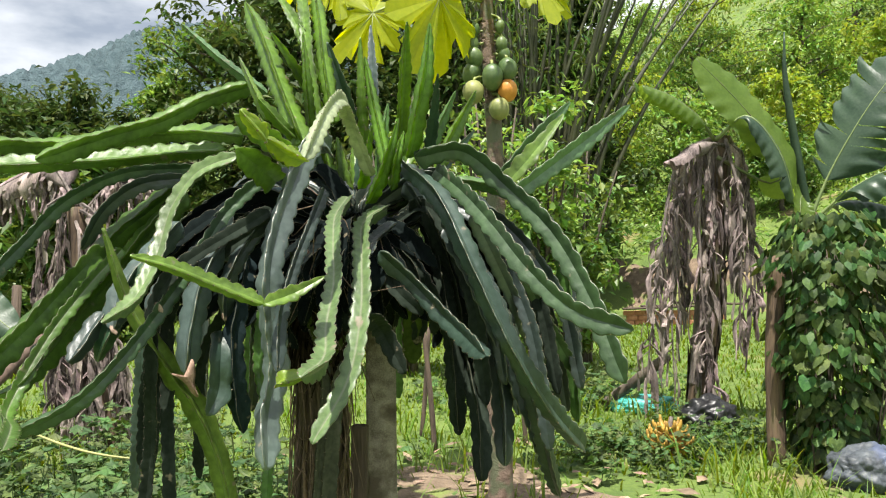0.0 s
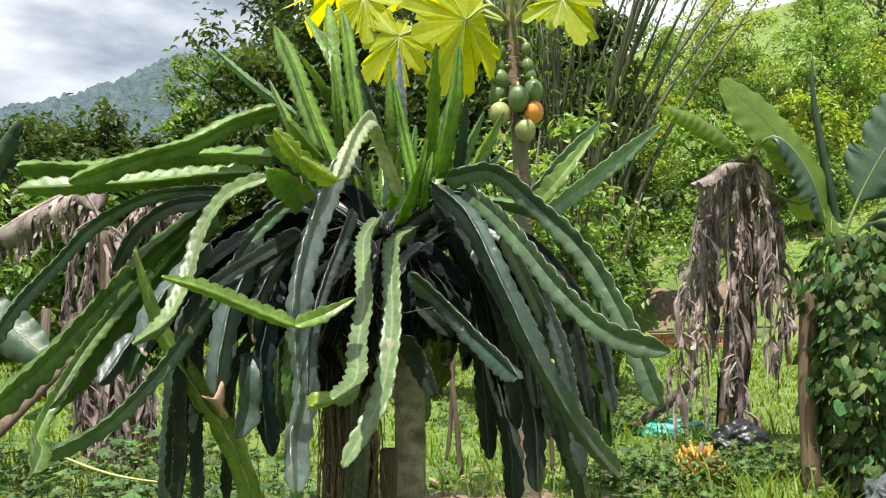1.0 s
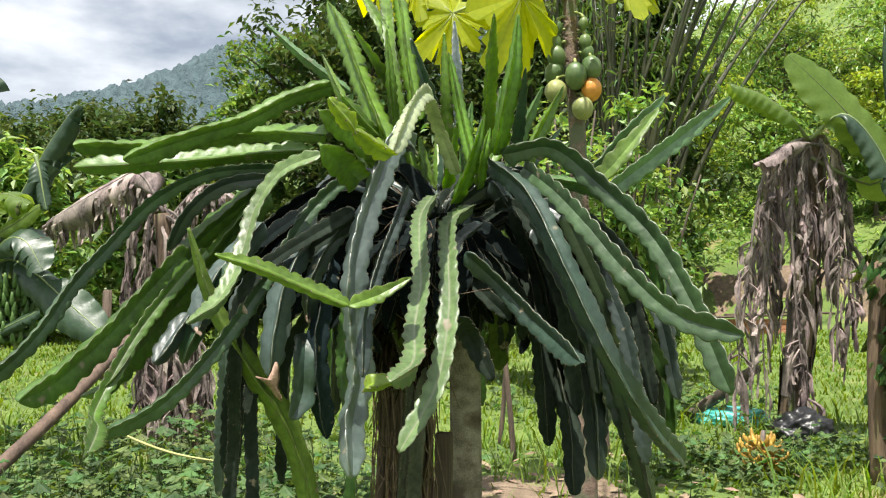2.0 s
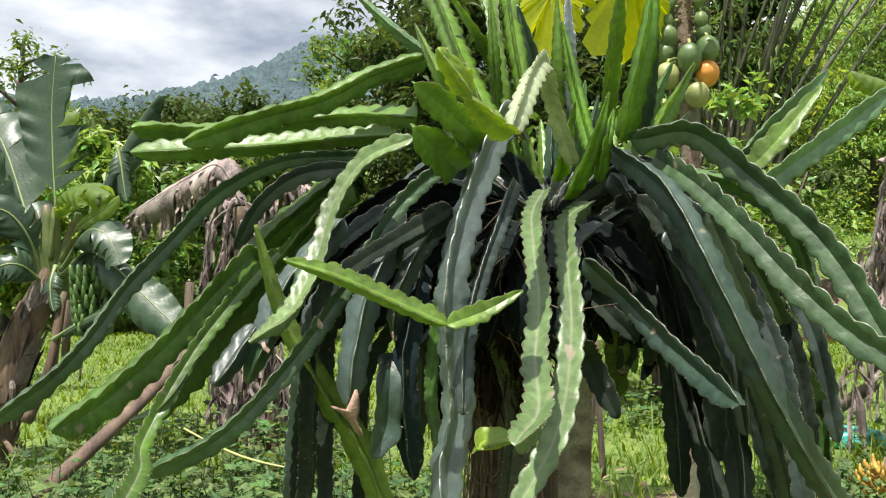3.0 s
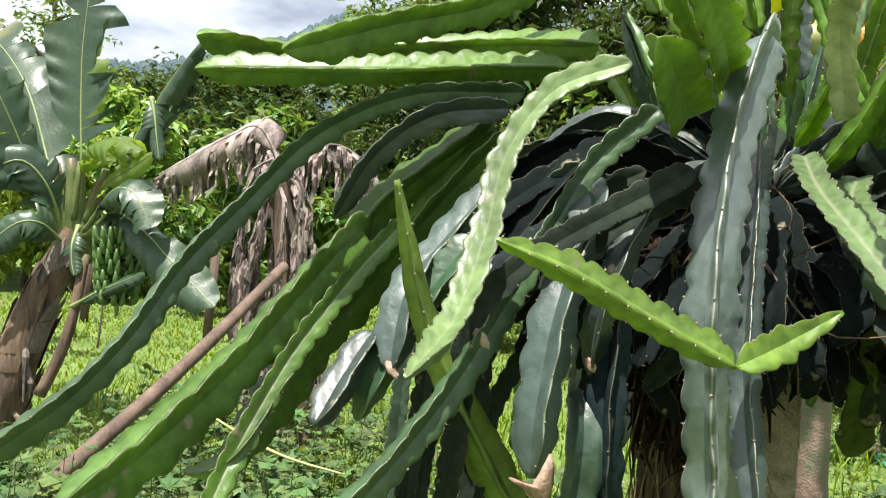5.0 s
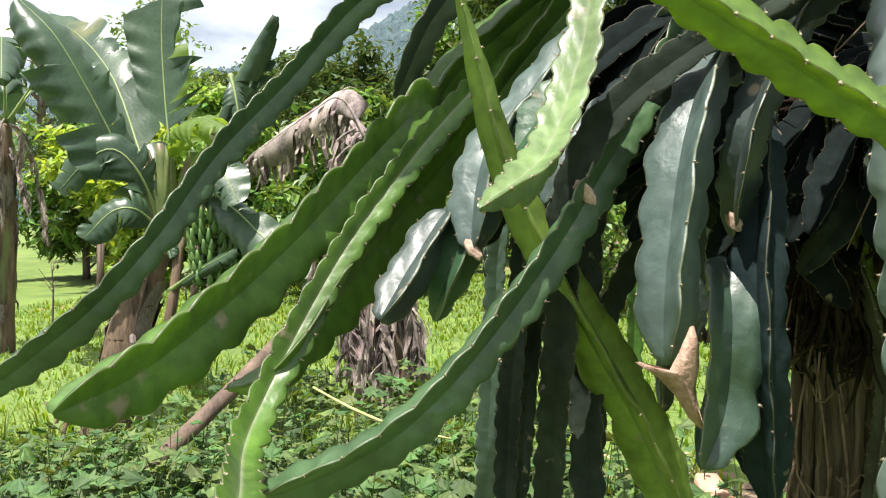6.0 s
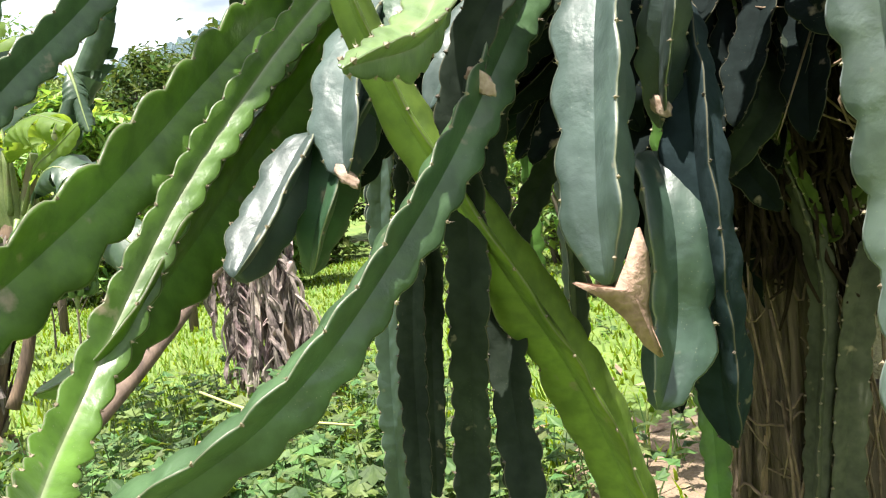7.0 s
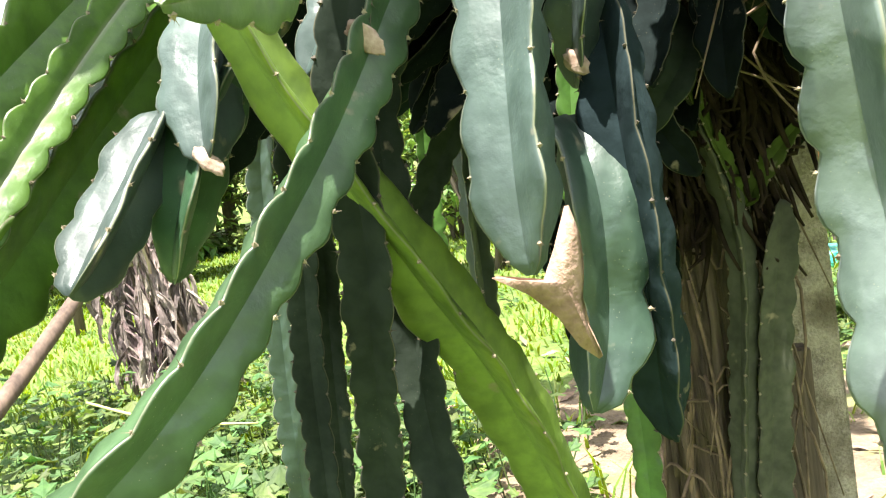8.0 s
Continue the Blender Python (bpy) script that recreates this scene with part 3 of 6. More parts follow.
# ---- grass and weeds ----
def blades(count, box, height, seed, keep=None, width=0.006):
    rnd = random.Random(seed)
    verts, faces = [], []
    while count:
        x, y = rnd.uniform(box[0], box[1]), box[2] + (box[3] - box[2]) * rnd.random() ** 1.5
        count -= 1
        if keep and not keep(x, y):
            continue
        z, a, h = rise(x, y), rnd.uniform(0, 6.283), height * rnd.uniform(0.4, 1.3)
        d = Vector((math.cos(a), math.sin(a), 0))
        s = Vector((-d.y, d.x, 0)) * width * rnd.uniform(0.7, 1.6) * (1 + y * 0.09)
        p = Vector((x, y, z - 0.005))
        k = len(verts)
        verts += [p - s, p + s, p + d * h * 0.3 + Vector((0, 0, h * 0.65)) + s * .7, p + d * h * 0.3 + Vector((0, 0, h * 0.65)) - s * .7, p + d * h * 0.75 + Vector((0, 0, h))]
        faces += [(k, k + 1, k + 2, k + 3), (k + 3, k + 2, k + 4)]
    return verts, faces


def bare(x, y):
    """True on the grassy ground, false on the trodden soil under and beside the plant."""
    n = noise.noise((x * 0.9, y * 0.9, 5.5))
    d = math.hypot((x - 0.1) / 1.15, (y - 4.3) / 1.6)
    return n * 0.6 + d > 1.0 or random.random() < 0.16


tagged(part("meadow_grass", blades(95000, (-12, 8, -5, 20), 0.085, 3, bare), GRASS, None, smooth=False), "short bright green meadow grass", "grass", kind="stuff")


tagged(part("tall_grass", blades(9000, (-5, 3.2, 2.6, 8), 0.26, 5, lambda x, y: noise.noise((x * 1.3, y * 1.3, 9)) > 0.05, 0.004), GRASS, None, smooth=False), "tufts of longer grass among the weeds", "grass", kind="stuff")


def soil_patch():
    """Trodden soil, a thin uneven layer with a ragged outline."""
    verts, faces, n = [(0, 4.3, rise(0, 4.3) + 0.02)], [], 72
    rings = (0.3, 0.6, 0.85, 1.0)
    for q in rings:
        for k in range(n):
            a = 2 * math.pi * k / n
            r = q * (1 + 0.4 * noise.noise((math.cos(a) * 2.2, math.sin(a) * 2.2, 3.0)))
            x, y = .1 + math.cos(a) * 1.2 * r, 4.3 + math.sin(a) * 1.6 * r
            verts.append((x, y, rise(x, y) + (0.02 if q < 1 else -0.03) + 0.012 * noise.noise((x * 6, y * 6, 1))))
    for k in range(n):
        faces.append((0, 1 + k, 1 + (k + 1) % n))
        for i in range(len(rings) - 1):
            a, b = 1 + i * n, 1 + (i + 1) * n
            faces.append((a + k, b + k, b + (k + 1) % n, a + (k + 1) % n))
    return verts, faces


tagged(part("soil_patch", soil_patch(), SOIL, None), "trodden reddish brown bare soil", "soil", kind="structure")


def lobed_leaf(p, size, rnd, tilt=0.5, lobes=5):
    """A herb leaf: a fan of lobes round its stalk's end, slightly cupped."""
    a = rnd.uniform(0, 6.283)
    d = Vector((math.cos(a), math.sin(a), rnd.gauss(0.0, tilt))).normalized()
    side = d.cross(Vector((0, 0, 1))).normalized()
    up = side.cross(d)
    verts, n = [p], 2 * lobes + 1
    for k in range(n):
        b = -2.1 + 4.2 * k / (n - 1)
        r = size * (0.62 if k % 2 == 0 else 1.0) * (1.15 - 0.2 * abs(b))
        verts.append(p + (d * math.cos(b) + side * math.sin(b)) * r * 0.6 + d * size * 0.25 - up * 0.16 * size * abs(math.sin(b)))
    return verts, [(0, k, k + 1) for k in range(1, n)]


def weeds(cx, cy, count, spread, height, size, seed, label, name="weed_patch", mat=WEED):
    rnd = random.Random(seed)
    pieces, stalks = [], []
    for i in range(count):
        x, y = cx + rnd.gauss(0, spread[0]), cy + rnd.gauss(0, spread[1])
        h = height * rnd.uniform(0.35, 1.2)
        f = Vector((x, y, rise(x, y) - 0.02))
        tip = f + Vector((rnd.gauss(0, .22), rnd.gauss(0, .22), 1)) * h
        stalks.append(tube([f, f.lerp(tip, .5) + Vector((rnd.gauss(0, .02), rnd.gauss(0, .02), 0)), tip], [0.004, 0.003, 0.002], 4, 4, 0, i))
        for k in range(9):
            q = f.lerp(tip, rnd.uniform(0.25, 1.05)) + Vector((rnd.gauss(0, .05), rnd.gauss(0, .05), 0))
            pieces.append(lobed_leaf(q, size * rnd.uniform(0.4, 1.0) ** 1.5 * 1.7, rnd))
    tagged(part(name, joined(pieces + stalks), mat, None, smooth=False), label, "weeds", kind="stuff")


weeds(-2.5, 4.3, 330, (0.65, 0.55), 0.42, 0.07, 11, "dense patch of soft green lobed weeds")
weeds(-1.35, 4.3, 190, (0.45, 0.5), 0.4, 0.07, 14, "tangled patch of pale green weeds")
weeds(-3.1, 3.75, 110, (0.3, 0.25), 0.36, 0.06, 18, "weeds round the foot of the pole")
weeds(-3.6, 4.0, 150, (0.7, 0.5), 0.3, 0.065, 12, "low weeds round the banana plant")
weeds(1.25, 6.0, 80, (0.3, 0.3), 0.24, 0.06, 13, "low dark green weeds beside the bags")
weeds(2.2, 6.2, 110, (0.5, 0.3), 0.25, 0.055, 15, "low weeds at the foot of the vine")
weeds(1.0, 8.4, 160, (0.6, 0.5), 0.32, 0.07, 16, "grey-green weeds at the meadow's edge")
weeds(-2.8, 6.2, 90, (0.6, 0.5), 0.4, 0.07, 17, "weeds round the dead banana plant")


def litter():
    rnd = random.Random(31)
    pieces = []
    for i in range(420):
        x, y = rnd.gauss(0.2, 1.2), rnd.gauss(4.6, 1.1)
        z = rise(x, y) + 0.03
        a, s = rnd.uniform(0, 6.283), rnd.uniform(0.02, 0.09)
        d, e = Vector((math.cos(a), math.sin(a), rnd.uniform(-.2, .3))) * s, Vector((-math.sin(a), math.cos(a), rnd.uniform(-.2, .2))) * s * rnd.uniform(0.15, 0.5)
        p = Vector((x, y, z))
        pieces.append(([p - d, p - e, p + d, p + e + Vector((0, 0, .01))], [(0, 1, 2, 3)]))
    tagged(part("leaf_litter", joined(pieces), LITTER, None, smooth=False), "dry brown leaf litter on the soil", "litter", kind="stuff")


litter()



# ---- the dragon fruit cactus and its supports ----
TONES = {  # skin colour and how much light the flesh lets through
    # inner, gloom and dusk: near-black, the crown's shade put into the colour
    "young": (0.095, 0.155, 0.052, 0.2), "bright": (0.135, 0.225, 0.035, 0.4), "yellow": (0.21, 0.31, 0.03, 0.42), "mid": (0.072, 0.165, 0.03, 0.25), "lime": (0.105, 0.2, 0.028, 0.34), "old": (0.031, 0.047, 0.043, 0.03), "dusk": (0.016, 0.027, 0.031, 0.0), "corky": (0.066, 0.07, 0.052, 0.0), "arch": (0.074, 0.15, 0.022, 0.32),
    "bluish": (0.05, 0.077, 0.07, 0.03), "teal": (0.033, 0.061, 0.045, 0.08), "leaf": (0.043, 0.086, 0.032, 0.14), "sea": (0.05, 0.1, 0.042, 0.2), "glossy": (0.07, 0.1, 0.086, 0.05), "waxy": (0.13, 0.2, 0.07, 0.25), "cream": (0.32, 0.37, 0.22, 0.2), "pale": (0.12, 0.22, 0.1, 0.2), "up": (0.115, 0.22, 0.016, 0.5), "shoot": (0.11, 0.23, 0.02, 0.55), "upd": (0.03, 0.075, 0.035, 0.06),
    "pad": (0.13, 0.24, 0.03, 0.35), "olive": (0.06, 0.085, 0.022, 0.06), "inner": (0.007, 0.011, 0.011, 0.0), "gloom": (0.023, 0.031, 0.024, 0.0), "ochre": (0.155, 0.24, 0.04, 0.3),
}
VIEWER = Vector((-0.05, -1.0, 0.55))
cactus = thing("dragon_fruit_cactus", "large dragon fruit cactus with scalloped arching and hanging green stems", "cactus", (-0.3, 2.4, 0))
stem_count = 0


def ribbed(points, width, roll, pointed, seed, slim, twist, depth):
    """A three-winged stem: concave sides, scalloped wing edges, rounded or pointed end. Gives verts, faces, rim values, the count of lobes passed and areole places."""
    rnd = random.Random(seed)
    length = line_length(points)
    period = max(0.02, min(0.05, width * rnd.uniform(0.58, 0.7)))
    lobes = max(3, round(length / period))
    per = 6
    n = lobes * per + 1
    c, _ = glide(points, n)
    tan, side, face = frames_along(c, VIEWER)
    r0 = width / 2.2
    twist = -radians(twist) + rnd.uniform(-0.2, 0.2)
    verts, faces, rim, beat, areoles = [], [], [], [], []
    phase = [rnd.uniform(0, 1) * 0.5 for _ in range(3)]
    wave = rnd.uniform(0.02, 0.05)
    wob = [rnd.uniform(0.9, 1.07) for _ in range(lobes + 2)]
    for i in range(n):
        f = i / (n - 1)
        run = f * length
        end = max(0.0, 1 - (length - run) / (pointed if pointed else 0.055))
        grow = (1 - end) ** (0.75 if pointed else 0.5) * (1 - 0.12) + 0.12
        grow *= min(1.0, (0.2 + 0.8 * min(1.0, run / 0.025) ** 0.5))
        for k in range(3):
            a = radians(roll + 60 + 120 * k) + twist * (f - 0.5)
            u = (i / per + phase[k]) % 1.0
            lobe = int(i / per + phase[k])
            scallop = (1 - depth + depth * math.sin(math.pi * u ** 1.25) ** 0.5) * wob[lobe]
            wing = r0 * grow * scallop
            core = r0 * grow
            d = side[i] * math.sin(a) + face[i] * math.cos(a)
            e = side[i] * math.cos(a) - face[i] * math.sin(a)
            v = side[i] * math.sin(a + math.pi / 3) + face[i] * math.cos(a + math.pi / 3)
            puff = 0.75 + 0.7 * math.sin(math.pi * u) ** 0.6
            thick = 0.045 + 0.012 * slim
            lift = tan[i] * wing * 0.10 * math.cos(math.pi * u) + e * wing * wave * math.sin(2 * math.pi * (i / per + phase[k]) * .5 + k)
            verts += [c[i] + d * core * 0.55 - e * core * 0.1 * puff * slim, c[i] + d * wing * 0.93 - e * core * thick + lift * .8, c[i] + d * wing + lift, c[i] + d * wing * 0.93 + e * core * thick + lift * .8,
                      c[i] + d * core * 0.55 + e * core * 0.1 * puff * slim, c[i] + v * core * 0.2 * slim]
            rim += [0, 0.15, 1, 0.15, 0, 0]
            beat += [i / per + phase[k]] * 5 + [i / per]
            if 0 < i < n - 1 and lobe != int((i - 1) / per + phase[k]):
                areoles.append((c[i] + d * wing * 0.99, d, tan[i], 0.0016 + 0.0007 * rnd.random()))
    m = 18
    for i in range(n - 1):
        for k in range(m):
            j = (k + 1) % m
            faces.append((i * m + k, i * m + j, (i + 1) * m + j, (i + 1) * m + k))
    faces.append(tuple(range(m - 1, -1, -1)))
    faces.append(tuple(range((n - 1) * m, n * m)))
    return verts, faces, rim, beat, areoles


def spines(areoles, seed):
    """Woolly areole knobs with a few short stiff spines each."""
    rnd = random.Random(seed)
    verts, faces = [], []
    for p, d, t, s in areoles:
        b = d.cross(t)
        k = len(verts)
        verts += [p + d * s * 1.2, p + t * s, p + b * s, p - t * s, p - b * s, p - d * s]
        faces += [(k, k + 1, k + 2), (k, k + 2, k + 3), (k, k + 3, k + 4), (k, k + 4, k + 1), (k + 5, k + 2, k + 1), (k + 5, k + 3, k + 2), (k + 5, k + 4, k + 3), (k + 5, k + 1, k + 4)]
        for q in range(2):
            way = (d + t * rnd.gauss(0, .6) + b * rnd.gauss(0, .6)).normalized() * rnd.uniform(.003, .0055)
            k = len(verts)
            w = t * 0.0004
            verts += [p - w, p + w, p + b * .0005, p + way]
            faces += [(k, k + 1, k + 3), (k + 1, k + 2, k + 3), (k + 2, k, k + 3)]
    return verts, faces


def stem(*points, w=0.055, roll=0, tone="old", pointed=0.0, slim=1.0, twist=0, lit_groove=0.0, scallop=0.0, label="", parent=None):
    global stem_count
    stem_count += 1
    v, f, rim, beat, areoles = ribbed(points, w, roll, pointed, stem_count, slim, twist, scallop or (0.24 if TONES[tone][3] < 0.1 else 0.29))
    ob = part("stem", (v, f), CORKY_SHADE_SKIN if tone in ("inner", "gloom", "dusk", "corky", "olive") else WAXED_SKIN if tone == "glossy" else SKIN, parent or cactus, label)
    ob.data.edges.foreach_set("use_edge_sharp", [a % 6 == 5 and b % 6 == 5 and abs(a - b) == 18 for a, b in (e.vertices for e in ob.data.edges)])
    at = ob.data.attributes.new("rim", "FLOAT", "POINT")
    # valley vertices get the pale colour, a painted streak for their sunlit gleam
    at.data.foreach_set("value", [lit_groove if k % 6 == 5 else r for k, r in enumerate(rim)])
    ob.data.attributes.new("thin", "FLOAT", "POINT").data.foreach_set("value", [0.3, 0.85, 1, 0.85, 0.3, 0] * (len(rim) // 6))
    ob.data.attributes.new("beat", "FLOAT", "POINT").data.foreach_set("value", beat)
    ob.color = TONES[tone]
    part("spine_fringe", spines(areoles, stem_count), SHADE_SPINE if tone in ("inner", "gloom", "dusk") else SPINE, ob, smooth=False, kind="stuff")
    return ob


stem((-0.554, 2.299, 1.980), (-0.661, 2.223, 1.926), (-0.755, 2.135, 1.849), (-0.858, 2.020, 1.787), (-0.962, 1.894, 1.714), w=0.076, roll=30, tone="lime")
stem((-0.578, 2.295, 1.834), (-0.759, 2.403, 1.865), (-0.949, 2.397, 1.850), (-1.108, 2.288, 1.812), (-1.206, 2.092, 1.787), w=0.078, roll=30, tone="lime")
stem((-0.623, 2.287, 1.792), (-0.762, 2.214, 1.774), (-0.895, 2.142, 1.749), (-1.029, 2.078, 1.732), (-1.171, 2.035, 1.721), w=0.069, roll=15, tone="lime")
stem((-0.683, 2.196, 1.731), (-0.862, 2.165, 1.716), (-1.001, 2.123, 1.640), (-1.086, 2.061, 1.522), (-1.129, 1.965, 1.420), (-1.149, 1.884, 1.326), (-1.199, 1.830, 1.244), (-1.294, 1.772, 1.155), w=0.056, roll=46, tone="sea")
stem((-0.705, 2.184, 1.702), (-0.816, 2.142, 1.680), (-0.909, 2.136, 1.611), (-0.981, 2.165, 1.508), w=0.058, roll=50, tone="old", twist=40)
stem((-0.738, 2.236, 1.687), (-0.907, 2.192, 1.540), (-0.926, 2.176, 1.473), (-0.924, 2.114, 1.486), (-0.951, 2.010, 1.412), (-0.989, 1.877, 1.307), (-1.030, 1.739, 1.219), (-1.041, 1.633, 1.190), w=0.090, roll=47, tone="arch", twist=44)
stem((-0.715, 2.217, 1.666), (-0.809, 2.185, 1.551), (-0.883, 2.126, 1.434), (-0.936, 2.033, 1.333), (-0.958, 1.925, 1.248), (-0.973, 1.843, 1.188), (-1.035, 1.848, 1.167), w=0.096, roll=36, tone="arch", pointed=0.20, twist=12)
stem((-0.847, 2.108, 1.507), (-0.897, 2.028, 1.417), (-0.947, 1.924, 1.295), (-0.964, 1.782, 1.150), (-0.855, 1.596, 1.143), (-0.726, 1.346, 1.158), w=0.050, roll=60, tone="arch", lit_groove=0.84)
stem((-0.477, 2.149, 1.700), (-0.562, 2.115, 1.616), (-0.614, 2.054, 1.513), (-0.666, 1.963, 1.394), (-0.723, 1.861, 1.276), (-0.809, 1.769, 1.163), (-0.941, 1.733, 1.094), w=0.055, roll=62, tone="sea", twist=40)
stem((-0.577, 2.150, 0.807), (-0.595, 2.106, 0.956), (-0.633, 2.051, 1.097), (-0.687, 1.969, 1.229), (-0.750, 1.908, 1.378), (-0.785, 1.855, 1.549), w=0.078, roll=60, tone="ochre", pointed=0.42, scallop=0.1)
stem((-0.520, 2.031, 1.737), (-0.620, 2.028, 1.695), (-0.674, 1.991, 1.602), (-0.684, 1.922, 1.488), (-0.697, 1.824, 1.388), (-0.713, 1.686, 1.343), w=0.054, roll=0, tone="waxy", pointed=0.11, lit_groove=0.75)
stem((-0.399, 1.790, 1.374), (-0.487, 1.736, 1.418), (-0.560, 1.667, 1.458), (-0.620, 1.603, 1.481), w=0.048, roll=20, tone="bright", pointed=0.09)
stem((-0.398, 1.783, 1.373), (-0.344, 1.846, 1.394), (-0.278, 1.883, 1.432), w=0.053, roll=20, tone="bright", pointed=0.09)
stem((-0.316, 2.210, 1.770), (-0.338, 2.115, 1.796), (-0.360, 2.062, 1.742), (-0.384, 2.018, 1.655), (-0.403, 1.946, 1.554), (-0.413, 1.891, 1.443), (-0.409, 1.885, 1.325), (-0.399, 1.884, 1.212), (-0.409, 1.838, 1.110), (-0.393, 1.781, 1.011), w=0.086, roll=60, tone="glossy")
stem((-0.201, 2.234, 1.707), (-0.243, 2.123, 1.832), (-0.246, 1.960, 1.860), (-0.253, 1.772, 1.798), (-0.267, 1.579, 1.666), w=0.053, roll=50, tone="cream")
stem((-0.258, 1.521, 1.653), (-0.276, 1.458, 1.658), (-0.303, 1.401, 1.677), w=0.051, roll=0, tone="yellow")
stem((-0.286, 1.333, 1.662), (-0.292, 1.294, 1.675), (-0.310, 1.265, 1.699), w=0.048, roll=0, tone="yellow")
stem((-0.440, 2.100, 1.678), (-0.458, 2.030, 1.702), (-0.478, 1.960, 1.724), (-0.492, 1.910, 1.738), w=0.104, roll=30, tone="pad")
stem((-0.390, 2.110, 1.738), (-0.410, 2.000, 1.755), (-0.445, 1.890, 1.785), (-0.470, 1.820, 1.800), w=0.082, roll=30, tone="pad")
stem((-0.396, 2.303, 1.804), (-0.437, 2.195, 1.838), (-0.485, 2.103, 1.898), w=0.047, roll=0, tone="pad")
stem((-0.391, 2.213, 1.798), (-0.485, 2.368, 1.989), (-0.575, 2.533, 2.182), (-0.677, 2.715, 2.365), w=0.092, roll=60, tone="up", pointed=0.16)
stem((-0.391, 2.568, 1.919), (-0.423, 2.507, 2.004), (-0.468, 2.451, 2.084), (-0.518, 2.400, 2.162), w=0.055, roll=0, tone="up", pointed=0.16)
stem((-0.372, 2.373, 1.874), (-0.411, 2.436, 2.078), (-0.445, 2.549, 2.266), (-0.490, 2.712, 2.436), w=0.055, roll=0, tone="up", pointed=0.16)
stem((-0.320, 2.349, 1.877), (-0.360, 2.411, 2.065), (-0.392, 2.514, 2.242), (-0.435, 2.657, 2.404), w=0.064, roll=60, tone="up", pointed=0.16)
stem((-0.387, 2.472, 2.037), (-0.459, 2.509, 2.212), (-0.547, 2.594, 2.358), w=0.052, roll=0, tone="up", pointed=0.16)
stem((-0.286, 2.512, 1.908), (-0.319, 2.463, 2.022), (-0.352, 2.423, 2.138), w=0.060, roll=0, tone="upd", pointed=0.16)
stem((-0.395, 2.375, 1.864), (-0.400, 2.337, 2.000), (-0.409, 2.330, 2.141), w=0.044, roll=60, tone="up", pointed=0.16)
stem((-0.523, 2.367, 1.970), (-0.642, 2.323, 2.058), (-0.754, 2.295, 2.161), w=0.044, roll=40, tone="pale", pointed=0.16)
stem((-0.484, 2.212, 1.862), (-0.533, 2.233, 1.961), (-0.581, 2.271, 2.056), w=0.042, roll=60, tone="bright", pointed=0.16)
stem((-0.242, 2.487, 1.793), (-0.250, 2.445, 1.971), (-0.253, 2.438, 2.155), w=0.046, roll=0, tone="up", pointed=0.16)
stem((-0.212, 2.515, 1.831), (-0.223, 2.533, 2.033), (-0.235, 2.579, 2.236), w=0.047, roll=0, tone="bluish", pointed=0.16)
stem((-0.161, 2.267, 1.738), (-0.201, 2.379, 1.904), (-0.241, 2.448, 2.099), w=0.053, roll=60, tone="shoot", pointed=0.16)
stem((-0.136, 2.445, 1.786), (-0.117, 2.322, 1.961), (-0.097, 2.190, 2.124), w=0.055, roll=60, tone="up", pointed=0.16)
stem((-0.098, 2.217, 1.753), (-0.070, 2.166, 1.863), (-0.046, 2.147, 1.982), (-0.034, 2.153, 2.107), w=0.070, roll=60, tone="shoot", pointed=0.16)
stem((-0.044, 2.451, 1.798), (-0.026, 2.378, 1.902), (-0.015, 2.308, 2.009), w=0.051, roll=0, tone="upd", pointed=0.16)
stem((-0.245, 2.351, 1.683), (-0.222, 2.275, 1.754), (-0.200, 2.226, 1.846), w=0.054, roll=60, tone="shoot", pointed=0.16)
stem((-0.220, 2.298, 1.635), (-0.181, 2.240, 1.694), (-0.150, 2.212, 1.773), (-0.126, 2.218, 1.863), w=0.056, roll=60, tone="shoot", pointed=0.16)
stem((-0.148, 2.258, 1.668), (-0.130, 2.214, 1.758), (-0.115, 2.287, 1.839), w=0.049, roll=60, tone="shoot", pointed=0.16)
stem((0.149, 2.430, 1.691), (0.270, 2.448, 1.829), (0.393, 2.491, 1.961), w=0.091, roll=50, tone="pale", pointed=0.16)
stem((0.166, 2.398, 1.672), (0.269, 2.401, 1.788), (0.364, 2.427, 1.910), w=0.078, roll=0, tone="bright", pointed=0.16)
stem((0.179, 2.268, 1.644), (0.377, 2.349, 1.792), (0.569, 2.453, 1.941), w=0.074, roll=50, tone="pale", pointed=0.16)
stem((-0.080, 2.189, 1.753), (0.053, 2.250, 1.776), (0.178, 2.239, 1.672), (0.296, 2.160, 1.534), (0.380, 2.070, 1.355), (0.441, 1.990, 1.161), w=0.087, roll=42, tone="leaf")
stem((-0.024, 2.266, 1.725), (0.052, 2.137, 1.649), (0.126, 2.021, 1.552), (0.201, 1.923, 1.444), (0.294, 1.842, 1.351), (0.413, 1.778, 1.310), w=0.074, roll=42, tone="leaf")
stem((-0.117, 2.263, 1.743), (-0.011, 2.093, 1.630), (0.071, 1.987, 1.451), (0.161, 1.968, 1.256), (0.268, 2.055, 1.082), (0.380, 2.234, 0.946), w=0.075, roll=75, tone="teal")
stem((-0.118, 2.417, 1.709), (-0.018, 2.412, 1.555), (0.069, 2.389, 1.397), (0.132, 2.348, 1.235), (0.159, 2.294, 1.069), (0.160, 2.233, 0.900), w=0.082, roll=60, tone="old")
stem((0.002, 2.246, 1.564), (0.097, 2.246, 1.382), (0.172, 2.273, 1.201), (0.240, 2.334, 1.024), (0.302, 2.426, 0.855), w=0.076, roll=0, tone="old")
